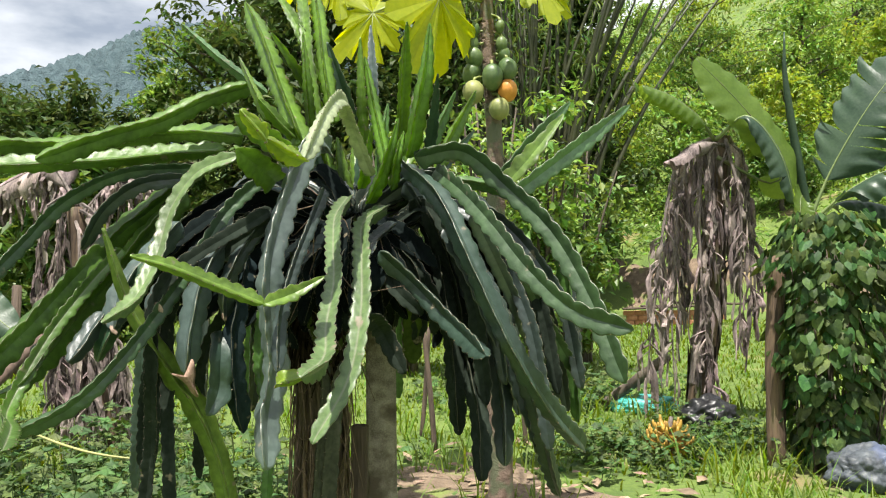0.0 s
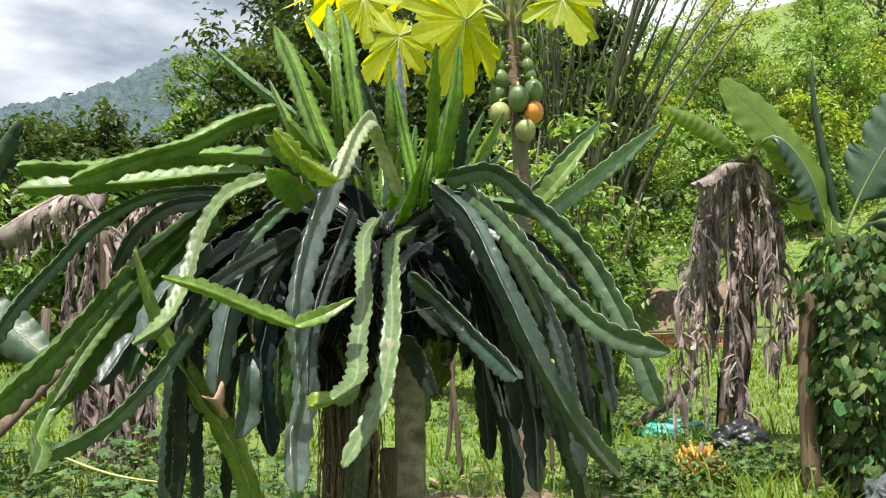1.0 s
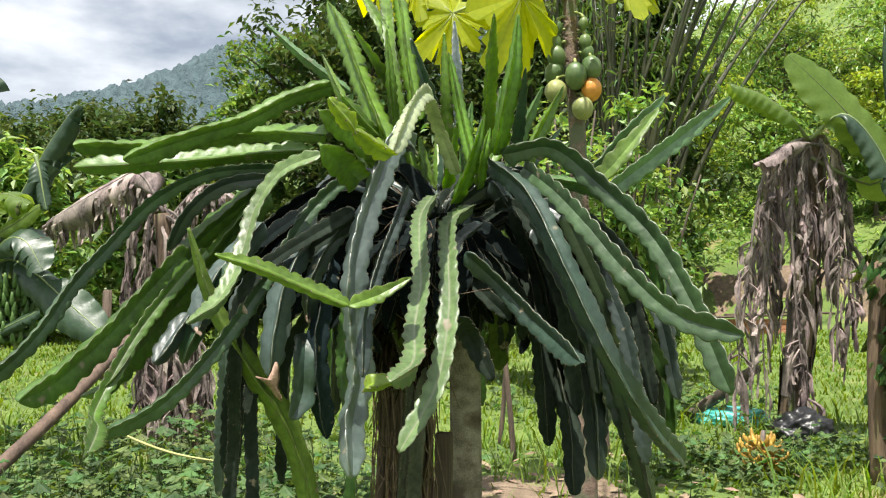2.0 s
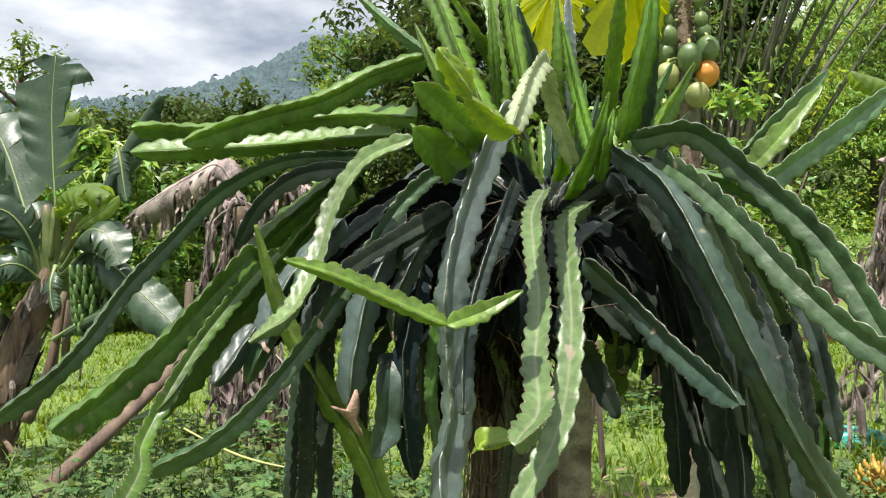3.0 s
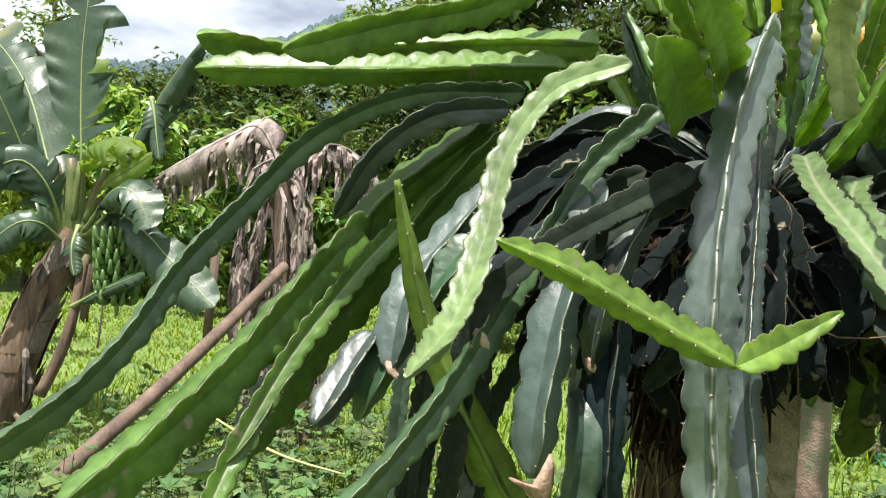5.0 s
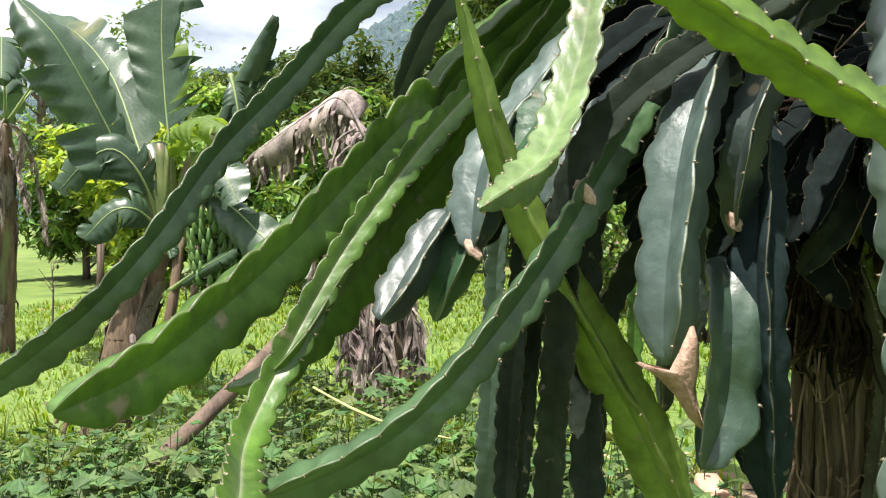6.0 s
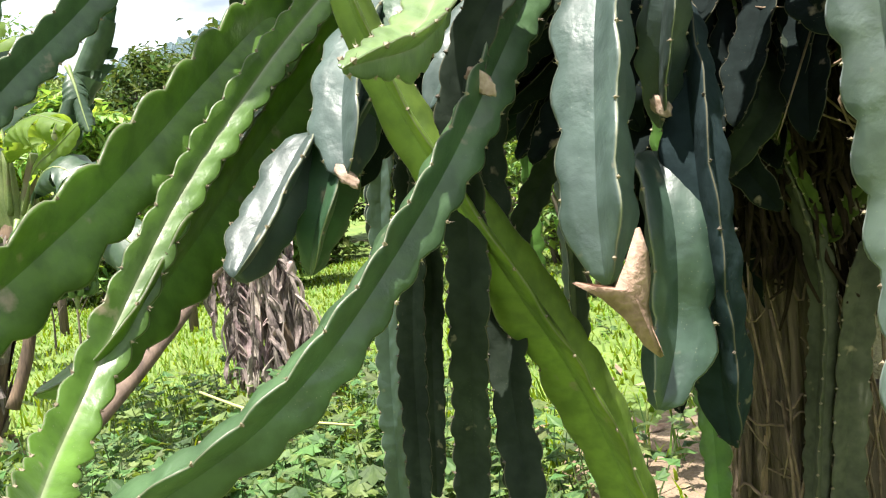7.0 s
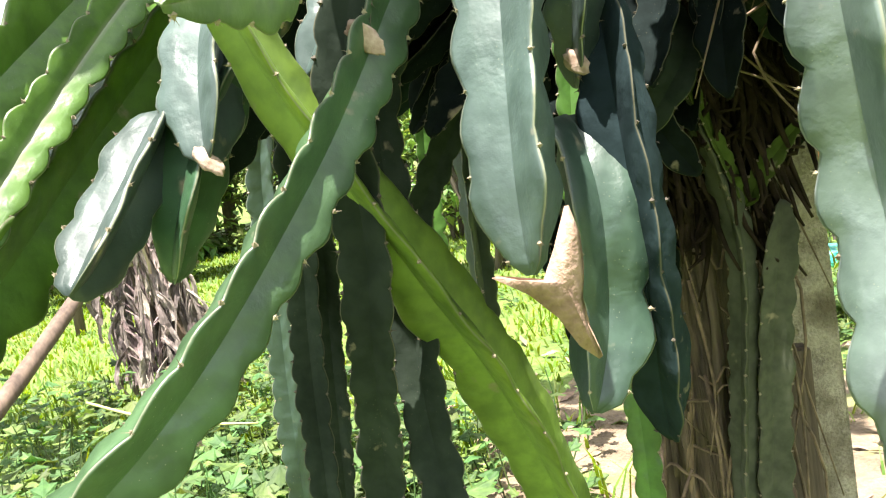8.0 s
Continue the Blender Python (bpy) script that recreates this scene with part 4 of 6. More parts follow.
stem((-0.176, 2.168, 1.495), (-0.081, 2.181, 1.405), (-0.003, 2.133, 1.325), (0.058, 2.033, 1.271), (0.095, 1.897, 1.242), w=0.073, roll=48, tone="teal")
stem((-0.262, 2.206, 1.645), (-0.275, 2.044, 1.579), (-0.259, 1.892, 1.503), (-0.237, 1.749, 1.419), (-0.232, 1.611, 1.338), (-0.217, 1.476, 1.286), (-0.233, 1.341, 1.274), w=0.055, roll=0, tone="young", lit_groove=0.86)
stem((-0.243, 1.420, 1.266), (-0.281, 1.426, 1.257), (-0.282, 1.384, 1.258), w=0.044, roll=0, tone="yellow")
stem((-0.164, 2.282, 1.624), (-0.212, 2.120, 1.566), (-0.201, 1.969, 1.474), (-0.189, 1.837, 1.353), (-0.206, 1.734, 1.212), (-0.269, 1.645, 1.097), w=0.060, roll=0, tone="young", lit_groove=0.86)
stem((-0.143, 2.299, 1.580), (-0.195, 2.206, 1.528), (-0.194, 2.089, 1.484), w=0.041, roll=0, tone="old")
stem((-0.327, 2.189, 1.666), (-0.344, 2.068, 1.565), (-0.363, 1.951, 1.462), (-0.376, 1.854, 1.346), (-0.369, 1.786, 1.222), w=0.046, roll=60, tone="old")
stem((-0.567, 2.115, 1.576), (-0.556, 2.043, 1.518), (-0.573, 1.976, 1.467), (-0.588, 1.924, 1.394), (-0.597, 1.894, 1.306), (-0.603, 1.879, 1.208), w=0.080, roll=35, tone="bluish")
stem((-0.556, 2.006, 1.298), (-0.551, 1.974, 1.233), (-0.557, 1.974, 1.155), (-0.574, 1.944, 1.100), w=0.079, roll=-35, tone="teal")
stem((-0.403, 2.160, 1.626), (-0.481, 2.049, 1.544), (-0.531, 1.975, 1.425), (-0.547, 2.011, 1.317), w=0.056, roll=40, tone="old")
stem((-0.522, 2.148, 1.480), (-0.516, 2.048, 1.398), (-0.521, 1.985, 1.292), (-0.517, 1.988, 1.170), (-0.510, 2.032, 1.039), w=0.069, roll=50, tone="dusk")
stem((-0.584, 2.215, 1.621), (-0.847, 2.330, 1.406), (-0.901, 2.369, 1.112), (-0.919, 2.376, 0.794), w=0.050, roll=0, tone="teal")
# hanging stems below the crown, their shade put into the gloom tone
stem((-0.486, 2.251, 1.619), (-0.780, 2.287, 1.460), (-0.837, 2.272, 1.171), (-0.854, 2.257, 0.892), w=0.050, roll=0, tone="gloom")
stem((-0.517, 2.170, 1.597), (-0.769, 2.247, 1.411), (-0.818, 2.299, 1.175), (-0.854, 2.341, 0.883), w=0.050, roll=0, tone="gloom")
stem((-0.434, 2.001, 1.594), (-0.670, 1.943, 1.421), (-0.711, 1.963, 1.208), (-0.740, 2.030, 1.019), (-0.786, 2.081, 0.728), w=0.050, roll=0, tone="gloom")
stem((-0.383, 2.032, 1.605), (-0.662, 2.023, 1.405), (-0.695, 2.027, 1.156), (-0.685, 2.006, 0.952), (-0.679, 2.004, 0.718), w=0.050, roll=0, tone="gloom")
stem((-0.500, 2.300, 1.500), (-0.530, 2.280, 1.200), (-0.500, 2.270, 0.980), (-0.520, 2.250, 0.600), w=0.044, roll=0, tone="mid")
stem((-0.841, 1.992, 1.350), (-0.863, 1.946, 1.292), (-0.874, 1.905, 1.253), (-0.880, 1.886, 1.238), w=0.071, roll=20, tone="old")
stem((-0.716, 2.040, 1.492), (-0.801, 1.990, 1.354), (-0.834, 1.974, 1.276), (-0.855, 1.980, 1.227), w=0.069, roll=20, tone="upd")
stem((-0.702, 2.133, 1.577), (-0.773, 2.071, 1.472), (-0.799, 2.003, 1.408), (-0.803, 1.951, 1.306), w=0.084, roll=30, tone="bluish")
stem((-0.600, 2.080, 1.520), (-0.668, 2.015, 1.450), (-0.703, 1.980, 1.395), (-0.732, 1.970, 1.352), w=0.058, roll=20, tone="bluish")
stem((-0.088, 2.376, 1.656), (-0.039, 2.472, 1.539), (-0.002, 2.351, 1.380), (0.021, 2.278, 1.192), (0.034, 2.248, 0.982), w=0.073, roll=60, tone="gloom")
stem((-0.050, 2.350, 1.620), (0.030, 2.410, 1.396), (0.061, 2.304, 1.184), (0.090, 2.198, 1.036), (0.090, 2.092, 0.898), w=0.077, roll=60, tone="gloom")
stem((0.058, 2.180, 1.654), (0.164, 2.266, 1.525), (0.251, 2.357, 1.387), (0.327, 2.456, 1.244), (0.413, 2.558, 1.107), w=0.056, roll=30, tone="leaf")
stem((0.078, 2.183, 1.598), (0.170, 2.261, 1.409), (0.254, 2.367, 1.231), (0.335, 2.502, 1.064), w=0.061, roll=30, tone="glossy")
stem((0.000, 2.200, 1.600), (0.140, 2.180, 1.350), (0.250, 2.280, 1.050), (0.300, 2.380, 0.870), (0.343, 2.490, 0.740), w=0.069, roll=60, tone="old")
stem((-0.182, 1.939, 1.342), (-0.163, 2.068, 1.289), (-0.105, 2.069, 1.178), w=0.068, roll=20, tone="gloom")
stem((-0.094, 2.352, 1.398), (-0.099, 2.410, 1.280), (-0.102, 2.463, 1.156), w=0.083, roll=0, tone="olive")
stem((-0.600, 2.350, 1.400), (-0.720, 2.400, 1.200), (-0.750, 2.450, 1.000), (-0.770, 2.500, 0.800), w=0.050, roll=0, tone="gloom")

# filler stems inside the crown, round the support and behind it, mostly coloured as shaded
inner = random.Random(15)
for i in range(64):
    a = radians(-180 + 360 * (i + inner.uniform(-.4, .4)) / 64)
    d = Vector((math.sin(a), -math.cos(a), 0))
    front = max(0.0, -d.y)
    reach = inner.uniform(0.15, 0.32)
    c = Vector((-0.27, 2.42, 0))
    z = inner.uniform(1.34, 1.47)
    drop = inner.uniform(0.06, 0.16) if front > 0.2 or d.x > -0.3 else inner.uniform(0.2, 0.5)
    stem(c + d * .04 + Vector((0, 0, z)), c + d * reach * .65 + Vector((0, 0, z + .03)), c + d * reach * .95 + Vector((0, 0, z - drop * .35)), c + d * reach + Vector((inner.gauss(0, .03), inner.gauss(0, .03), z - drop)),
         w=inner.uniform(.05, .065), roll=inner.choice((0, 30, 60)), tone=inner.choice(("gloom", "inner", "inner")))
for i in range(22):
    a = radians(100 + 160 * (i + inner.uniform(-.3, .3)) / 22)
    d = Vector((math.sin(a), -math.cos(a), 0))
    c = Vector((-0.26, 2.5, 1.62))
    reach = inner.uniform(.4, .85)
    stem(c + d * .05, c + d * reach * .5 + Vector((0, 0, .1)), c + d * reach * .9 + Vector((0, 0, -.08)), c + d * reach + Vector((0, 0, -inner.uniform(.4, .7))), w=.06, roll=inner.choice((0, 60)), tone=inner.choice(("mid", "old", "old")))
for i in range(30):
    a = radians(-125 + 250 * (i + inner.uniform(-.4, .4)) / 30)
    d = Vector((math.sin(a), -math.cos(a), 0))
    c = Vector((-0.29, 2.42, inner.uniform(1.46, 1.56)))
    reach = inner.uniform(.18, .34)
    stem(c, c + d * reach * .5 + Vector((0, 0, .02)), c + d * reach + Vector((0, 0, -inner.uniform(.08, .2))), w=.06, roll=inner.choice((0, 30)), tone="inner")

# filler canopy added in near-black tone, closing gaps that let sun through
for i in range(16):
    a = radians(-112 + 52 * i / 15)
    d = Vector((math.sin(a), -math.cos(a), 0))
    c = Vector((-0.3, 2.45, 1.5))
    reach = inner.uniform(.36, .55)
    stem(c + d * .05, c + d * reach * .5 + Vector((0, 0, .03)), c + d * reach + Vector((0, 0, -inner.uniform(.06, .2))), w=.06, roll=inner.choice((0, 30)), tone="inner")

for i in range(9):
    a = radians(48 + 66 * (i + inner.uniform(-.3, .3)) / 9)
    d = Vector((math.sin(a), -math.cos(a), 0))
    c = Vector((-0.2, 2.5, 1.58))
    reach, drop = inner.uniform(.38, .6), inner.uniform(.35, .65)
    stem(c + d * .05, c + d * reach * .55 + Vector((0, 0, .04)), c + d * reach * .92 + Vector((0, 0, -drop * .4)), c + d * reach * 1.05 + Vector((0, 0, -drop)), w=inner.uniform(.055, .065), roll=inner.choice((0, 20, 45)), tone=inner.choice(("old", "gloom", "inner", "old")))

# near-black filler stems behind the arching ones, painting shade into the crown's western flank
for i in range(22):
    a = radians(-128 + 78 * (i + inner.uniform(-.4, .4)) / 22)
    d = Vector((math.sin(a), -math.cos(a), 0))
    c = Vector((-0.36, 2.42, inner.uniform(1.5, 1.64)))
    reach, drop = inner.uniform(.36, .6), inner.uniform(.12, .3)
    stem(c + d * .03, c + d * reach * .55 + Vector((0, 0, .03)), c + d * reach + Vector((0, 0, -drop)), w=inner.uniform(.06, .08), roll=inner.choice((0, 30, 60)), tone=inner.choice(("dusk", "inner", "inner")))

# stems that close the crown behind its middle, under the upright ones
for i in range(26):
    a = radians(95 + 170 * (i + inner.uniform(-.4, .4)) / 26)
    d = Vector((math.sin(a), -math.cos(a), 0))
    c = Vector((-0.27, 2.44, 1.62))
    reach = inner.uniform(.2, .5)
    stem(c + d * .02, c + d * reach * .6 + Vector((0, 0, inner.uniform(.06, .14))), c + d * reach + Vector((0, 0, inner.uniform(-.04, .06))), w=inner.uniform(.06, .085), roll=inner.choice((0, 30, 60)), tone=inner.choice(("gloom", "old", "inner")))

for i in range(18):
    x, y = -.52 + .55 * (i + inner.uniform(-.4, .4)) / 18, inner.uniform(2.5, 2.62)
    foot = Vector((x * .7 - .08, y, 1.6))
    lean = Vector((x + .27, inner.uniform(.0, .25), 0)) * inner.uniform(.5, 1.0)
    h = inner.uniform(.24, .46)
    stem(foot, foot + lean * .4 + Vector((0, 0, h * .5)), foot + lean + Vector((0, 0, h)), w=inner.uniform(.05, .07), roll=inner.choice((0, 30, 60)), tone=inner.choice(("up", "upd", "mid")), pointed=.16)

# the withered skin at the end of the broad bluish stem
def dried_tip():
    p = [Vector(q) for q in ((-.626, 1.845, 1.215), (-.613, 1.849, 1.210), (-.599, 1.853, 1.208), (-.591, 1.853, 1.224), (-.582, 1.852, 1.246), (-.578, 1.855, 1.229), (-.578, 1.858, 1.211),
                             (-.581, 1.860, 1.193), (-.579, 1.863, 1.176), (-.574, 1.867, 1.157), (-.584, 1.863, 1.167), (-.594, 1.858, 1.186), (-.608, 1.852, 1.202))]
    mid = Vector((-.588, 1.85, 1.205))
    back = [q + Vector((.003, .006, 0)) for q in p]
    verts = p + back + [mid, mid + Vector((.003, .008, 0))]
    n = len(p)
    faces = [(k, (k + 1) % n, 2 * n) for k in range(n)] + [(n + (k + 1) % n, n + k, 2 * n + 1) for k in range(n)] + [((k + 1) % n, k, n + k, n + (k + 1) % n) for k in range(n)]
    return verts, faces


part("dried_tip", dried_tip(), DRY_SKIN, cactus, "papery light brown withered stem end")


def callus(at, normal, size, seed, label=""):
    """A corky scar grown over damaged flesh: a thin lumpy crust lying on the stem."""
    bm = bmesh.new()
    bmesh.ops.create_icosphere(bm, subdivisions=3, radius=1)
    z = Vector(normal).normalized()
    skin = [(o.data.vertices[k].co, o.data.vertices[k].normal) for o in cactus.children if o.name.startswith("stem") for k in range(len(o.data.vertices)) if k % 6 in (0, 4, 5) and (o.data.vertices[k].co - Vector(at)).length < 0.05]
    if skin:
        at = min((q for q in skin if q[1].dot(z) > 0.2), key=lambda q: (q[0] - Vector(at)).length, default=(Vector(at), z))[0]
    x = z.orthogonal().normalized()
    y = z.cross(x)
    if abs(x.z) > abs(y.z):
        x, y = y, -x
    for v in bm.verts:
        p = v.co.copy()
        k = 1 + .35 * noise.noise(p * 1.7 + Vector((seed, 0, 0))) + .18 * noise.noise(p * 4 + Vector((0, seed, 0)))
        v.co = Vector(at) + x * p.x * size[0] * k * .8 + y * p.y * size[1] * k * .8 + z * p.z * size[2] * k * .55
    part("scar", bm, CALLUS, cactus, label)


for k, (at, normal, size, lab) in enumerate((
        ((-.676, 1.912, 1.37), (-.1, -1, 0), (.009, .017, .0012), "pinkish corky scar on the stem"), ((-.8, 1.918, 1.303), (-.05, -.95, .28), (.018, .007, .004), "brown broken stem end"),
        ((-.548, 1.985, 1.325), (-.5, -.86, 0), (.008, .015, .005), "pinkish corky joint between two stem pieces"))):
    callus(at, normal, size, k, lab)

# climbing stems on the old trunk, with their fork
stem((-0.432, 2.383, 0.008), (-0.412, 2.365, 0.487), (-0.371, 2.342, 0.914), (-0.354, 2.327, 1.145), (-0.408, 2.295, 1.347), w=0.046, roll=50, tone="corky", slim=1.2)
stem((-0.376, 2.382, 0.006), (-0.360, 2.370, 0.604), (-0.329, 2.347, 1.001), (-0.301, 2.330, 1.179), w=0.062, roll=20, tone="corky", slim=1.2)
stem((-0.339, 2.338, 1.177), (-0.311, 2.327, 1.221), (-0.275, 2.306, 1.266), w=0.033, roll=0, tone="olive")
stem((-0.341, 2.334, 1.177), (-0.376, 2.302, 1.259), (-0.413, 2.281, 1.365), (-0.438, 2.271, 1.498), w=0.031, roll=30, tone="olive")


def aerial_roots():
    rnd = random.Random(44)
    rods = []
    for i in range(80):
        a = rnd.uniform(-1.8, 1.8)
        z = rnd.uniform(.5, 1.6)
        r = .084
        p = Vector((-.378 + math.sin(a) * r, 2.45 - math.cos(a) * r, z))
        q = Vector((-.378 + math.sin(a + rnd.gauss(0, .4)) * (r + .015), 2.45 - math.cos(a) * (r + .015), z - rnd.uniform(.1, .25)))
        e = q + Vector((rnd.gauss(0, .03), rnd.gauss(0, .015), -rnd.uniform(.08, .25)))
        rods.append(tube([p, q, e], [.0024, .002, .0009], 5, 8, .2, i))
    for i in range(30):
        a, z, run = rnd.uniform(-1.6, .6), rnd.uniform(.35, 1.2), rnd.uniform(.5, 1.5)
        loop = []
        for k in range(6):
            b = a + run * k / 5
            loop.append((-.382 + math.sin(b) * (.09 + .006 * rnd.random()), 2.46 - math.cos(b) * (.09 + .006 * rnd.random()), z + rnd.gauss(0, .012) + .05 * (k / 5 - .5) * (i % 3 - 1)))
        rods.append(tube(loop, [.0016, .0022, .0018, .0008], 5, 14, .2, i))
    for i in range(16):
        p = Vector((-.33 + rnd.gauss(0, .08), 2.24 + rnd.gauss(0, .04), 1.5 + rnd.gauss(0, .08)))
        q = p + Vector((rnd.gauss(0, .06), rnd.gauss(0, .03), -rnd.uniform(.03, .12)))
        e = q + Vector((rnd.gauss(0, .07), rnd.gauss(0, .03), -rnd.uniform(-.02, .14)))
        rods.append(tube([p, q, e], [.0017, .0014, .0006], 5, 8, .1, i))
    return joined(rods)


def shade_root_mass():
    """A matted mass of dead roots and fibre under the crown, round the head of the trunk, near-black to stand in for
    the hollow's shade.
    """
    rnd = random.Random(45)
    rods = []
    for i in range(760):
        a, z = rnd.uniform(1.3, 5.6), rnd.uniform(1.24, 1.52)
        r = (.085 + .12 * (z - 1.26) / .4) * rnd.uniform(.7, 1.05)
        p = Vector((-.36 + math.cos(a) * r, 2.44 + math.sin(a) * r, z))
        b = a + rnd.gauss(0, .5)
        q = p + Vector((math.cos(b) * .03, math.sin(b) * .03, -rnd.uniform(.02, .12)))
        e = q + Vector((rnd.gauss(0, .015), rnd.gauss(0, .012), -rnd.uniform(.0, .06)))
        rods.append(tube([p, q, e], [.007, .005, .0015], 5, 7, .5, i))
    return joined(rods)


part("shade_root_mass", shade_root_mass(), SHADE_ROOT, cactus, "near-black matted roots and fibre standing in for shade under the crown", kind="stuff")
part("root_tangle", aerial_roots(), ROOT, cactus, "thin tangled brown aerial roots", kind="stuff")


def old_trunk():
    """A dead trunk with deep fibrous ridges, built from many upright fibres round a core."""
    t = thing("support_trunk", "dead fibrous brown tree trunk carrying the cactus", "tree trunk", (-.375, 2.46, 0))
    part("core", tube([(-.39, 2.47, -.05), (-.385, 2.46, .8), (-.372, 2.46, 1.5)], [.078, .068, .062], 14, 30, .1, 7), BARK, t)
    rnd = random.Random(9)
    for i in range(96):
        a = 2 * math.pi * i / 60 + rnd.uniform(-.09, .09)
        z0 = rnd.uniform(-.05, .95)
        z1 = min(1.32, z0 + rnd.uniform(.25, .7))
        def at(z, k):
            r = np.interp(z, (0, .8, 1.62), (.08, .072, .064)) + rnd.uniform(-.003, .006)
            cx = np.interp(z, (0, .8, 1.62), (-.39, -.385, -.372))
            return (cx + math.cos(a + k) * r, 2.462 + math.sin(a + k) * r, z)
        part("bark_fibre", tube([at(z0, 0), at(z0 + (z1 - z0) * .35, rnd.gauss(0, .05)), at(z0 + (z1 - z0) * .7, rnd.gauss(0, .06)), at(z1, rnd.gauss(0, .08))], [.003, .009, .008, .002], 5, 18, .8, i), (STRAW, BARK, WOOD, BARK)[i % 4], t)


old_trunk()
post_bm = block((.096, .09, 1.62), (-.212, 2.6, .76), (0, 0, 4), .006)
tagged(part("concrete_post", post_bm, CONCRETE, None, smooth=False), "square grey-brown cast concrete support post, rough and stained", "post")
tagged(part("wooden_board", block((.05, .03, 1.02), (-.276, 2.47, .46), (0, 1.0, -6), .004), WOOD, None, smooth=False), "narrow brown weathered board between trunk and post", "board")



# ---- banana plants ----
def banana_blade(spine, width, rnd, tears=7, sag=0.35, start=0.2, n=84, up=Vector((0, 0, 1)), ragged=1.0):
    """A banana leaf blade on its bare stalk: two oblong halves, torn along the side veins into strips that gape and bend apart. Gives (verts, faces)."""
    c, length = glide(spine, n)
    tan, side, face = frames_along(c, up)
    verts, faces = [], []
    rows = 6
    for sgn, rips in zip((-1, 1), tears if isinstance(tears, tuple) else (tears, tears)):
        cuts = [start] + sorted(rnd.uniform(start + 0.05, 0.96) for _ in range(rips)) + [1.0]
        for a, b in zip(cuts, cuts[1:]):
            if b - a < 0.012:
                continue
            bend0, gap = sag * rnd.uniform(0.6, 1.4) + rnd.gauss(0, 0.22) * ragged * (rips > 0), (rnd.uniform(0.05, 0.3) * ragged if rips else 0.0)
            lean, short, deep = rnd.gauss(0.12, 0.1), rnd.uniform(0.8, 1.03), rnd.uniform(0.1, 0.4)
            tooth = rnd.uniform(0.0, 0.38) * ragged * (rips > 0)
            m = max(3, round((b - a) * n))
            prev = None
            for q in range(m):
                fr = a + (b - a) * q / (m - 1)
                row = []
                for j in range(rows):
                    r = j / (rows - 1)
                    open_up = gap * max(0.0, (r - deep) / (1 - deep))
                    f = (a + b) / 2 + (fr - (a + b) / 2) * (1 - open_up)
                    x = f * (n - 1)
                    i = min(n - 2, int(x))
                    u = x - i
                    p, tn, sd, fc = c[i].lerp(c[i + 1], u), tan[i], side[i], face[i]
                    g = (f - start) / (1 - start)
                    w = width * 0.5 * min(1.0, max(0.0, g / 0.13)) ** 0.6 * min(1.0, max(0.0, (1.0 - g) / 0.28)) ** 0.5 * short * (1 - tooth * (1 - q / (m - 1)))
                    bend = bend0 * r * r * 1.3 + 0.06 * math.sin(f * 75 + sgn) * r
                    row.append(len(verts))
                    verts.append(p + sd * (sgn * w * r * math.cos(bend)) - fc * (w * r * math.sin(bend)) + tn * (w * r * (0.22 + lean * r)))
                if prev:
                    for j in range(rows - 1):
                        t4 = (prev[j], prev[j + 1], row[j + 1], row[j])
                        faces.append(t4 if sgn > 0 else t4[::-1])
                prev = row
    return verts, faces


def banana_leaf(t, spine, width, seed, mat=BANANA_LEAF, tears=7, sag=0.35, start=0.2, up=Vector((0, 0, 1)), ragged=1.0, label=""):
    rnd = random.Random(seed)
    lf = part("leaf", banana_blade(spine, width, rnd, tears, sag, start, up=up, ragged=ragged), mat, t, label)
    part("midrib", tube(spine, [0.02, 0.009, 0.006, 0.004, 0.002], 7, 24), (mat if mat is BANANA_DRY else BANANA_RIB if mat is BANANA_LEAF else BANANA_PETIOLE), lf)
    return lf


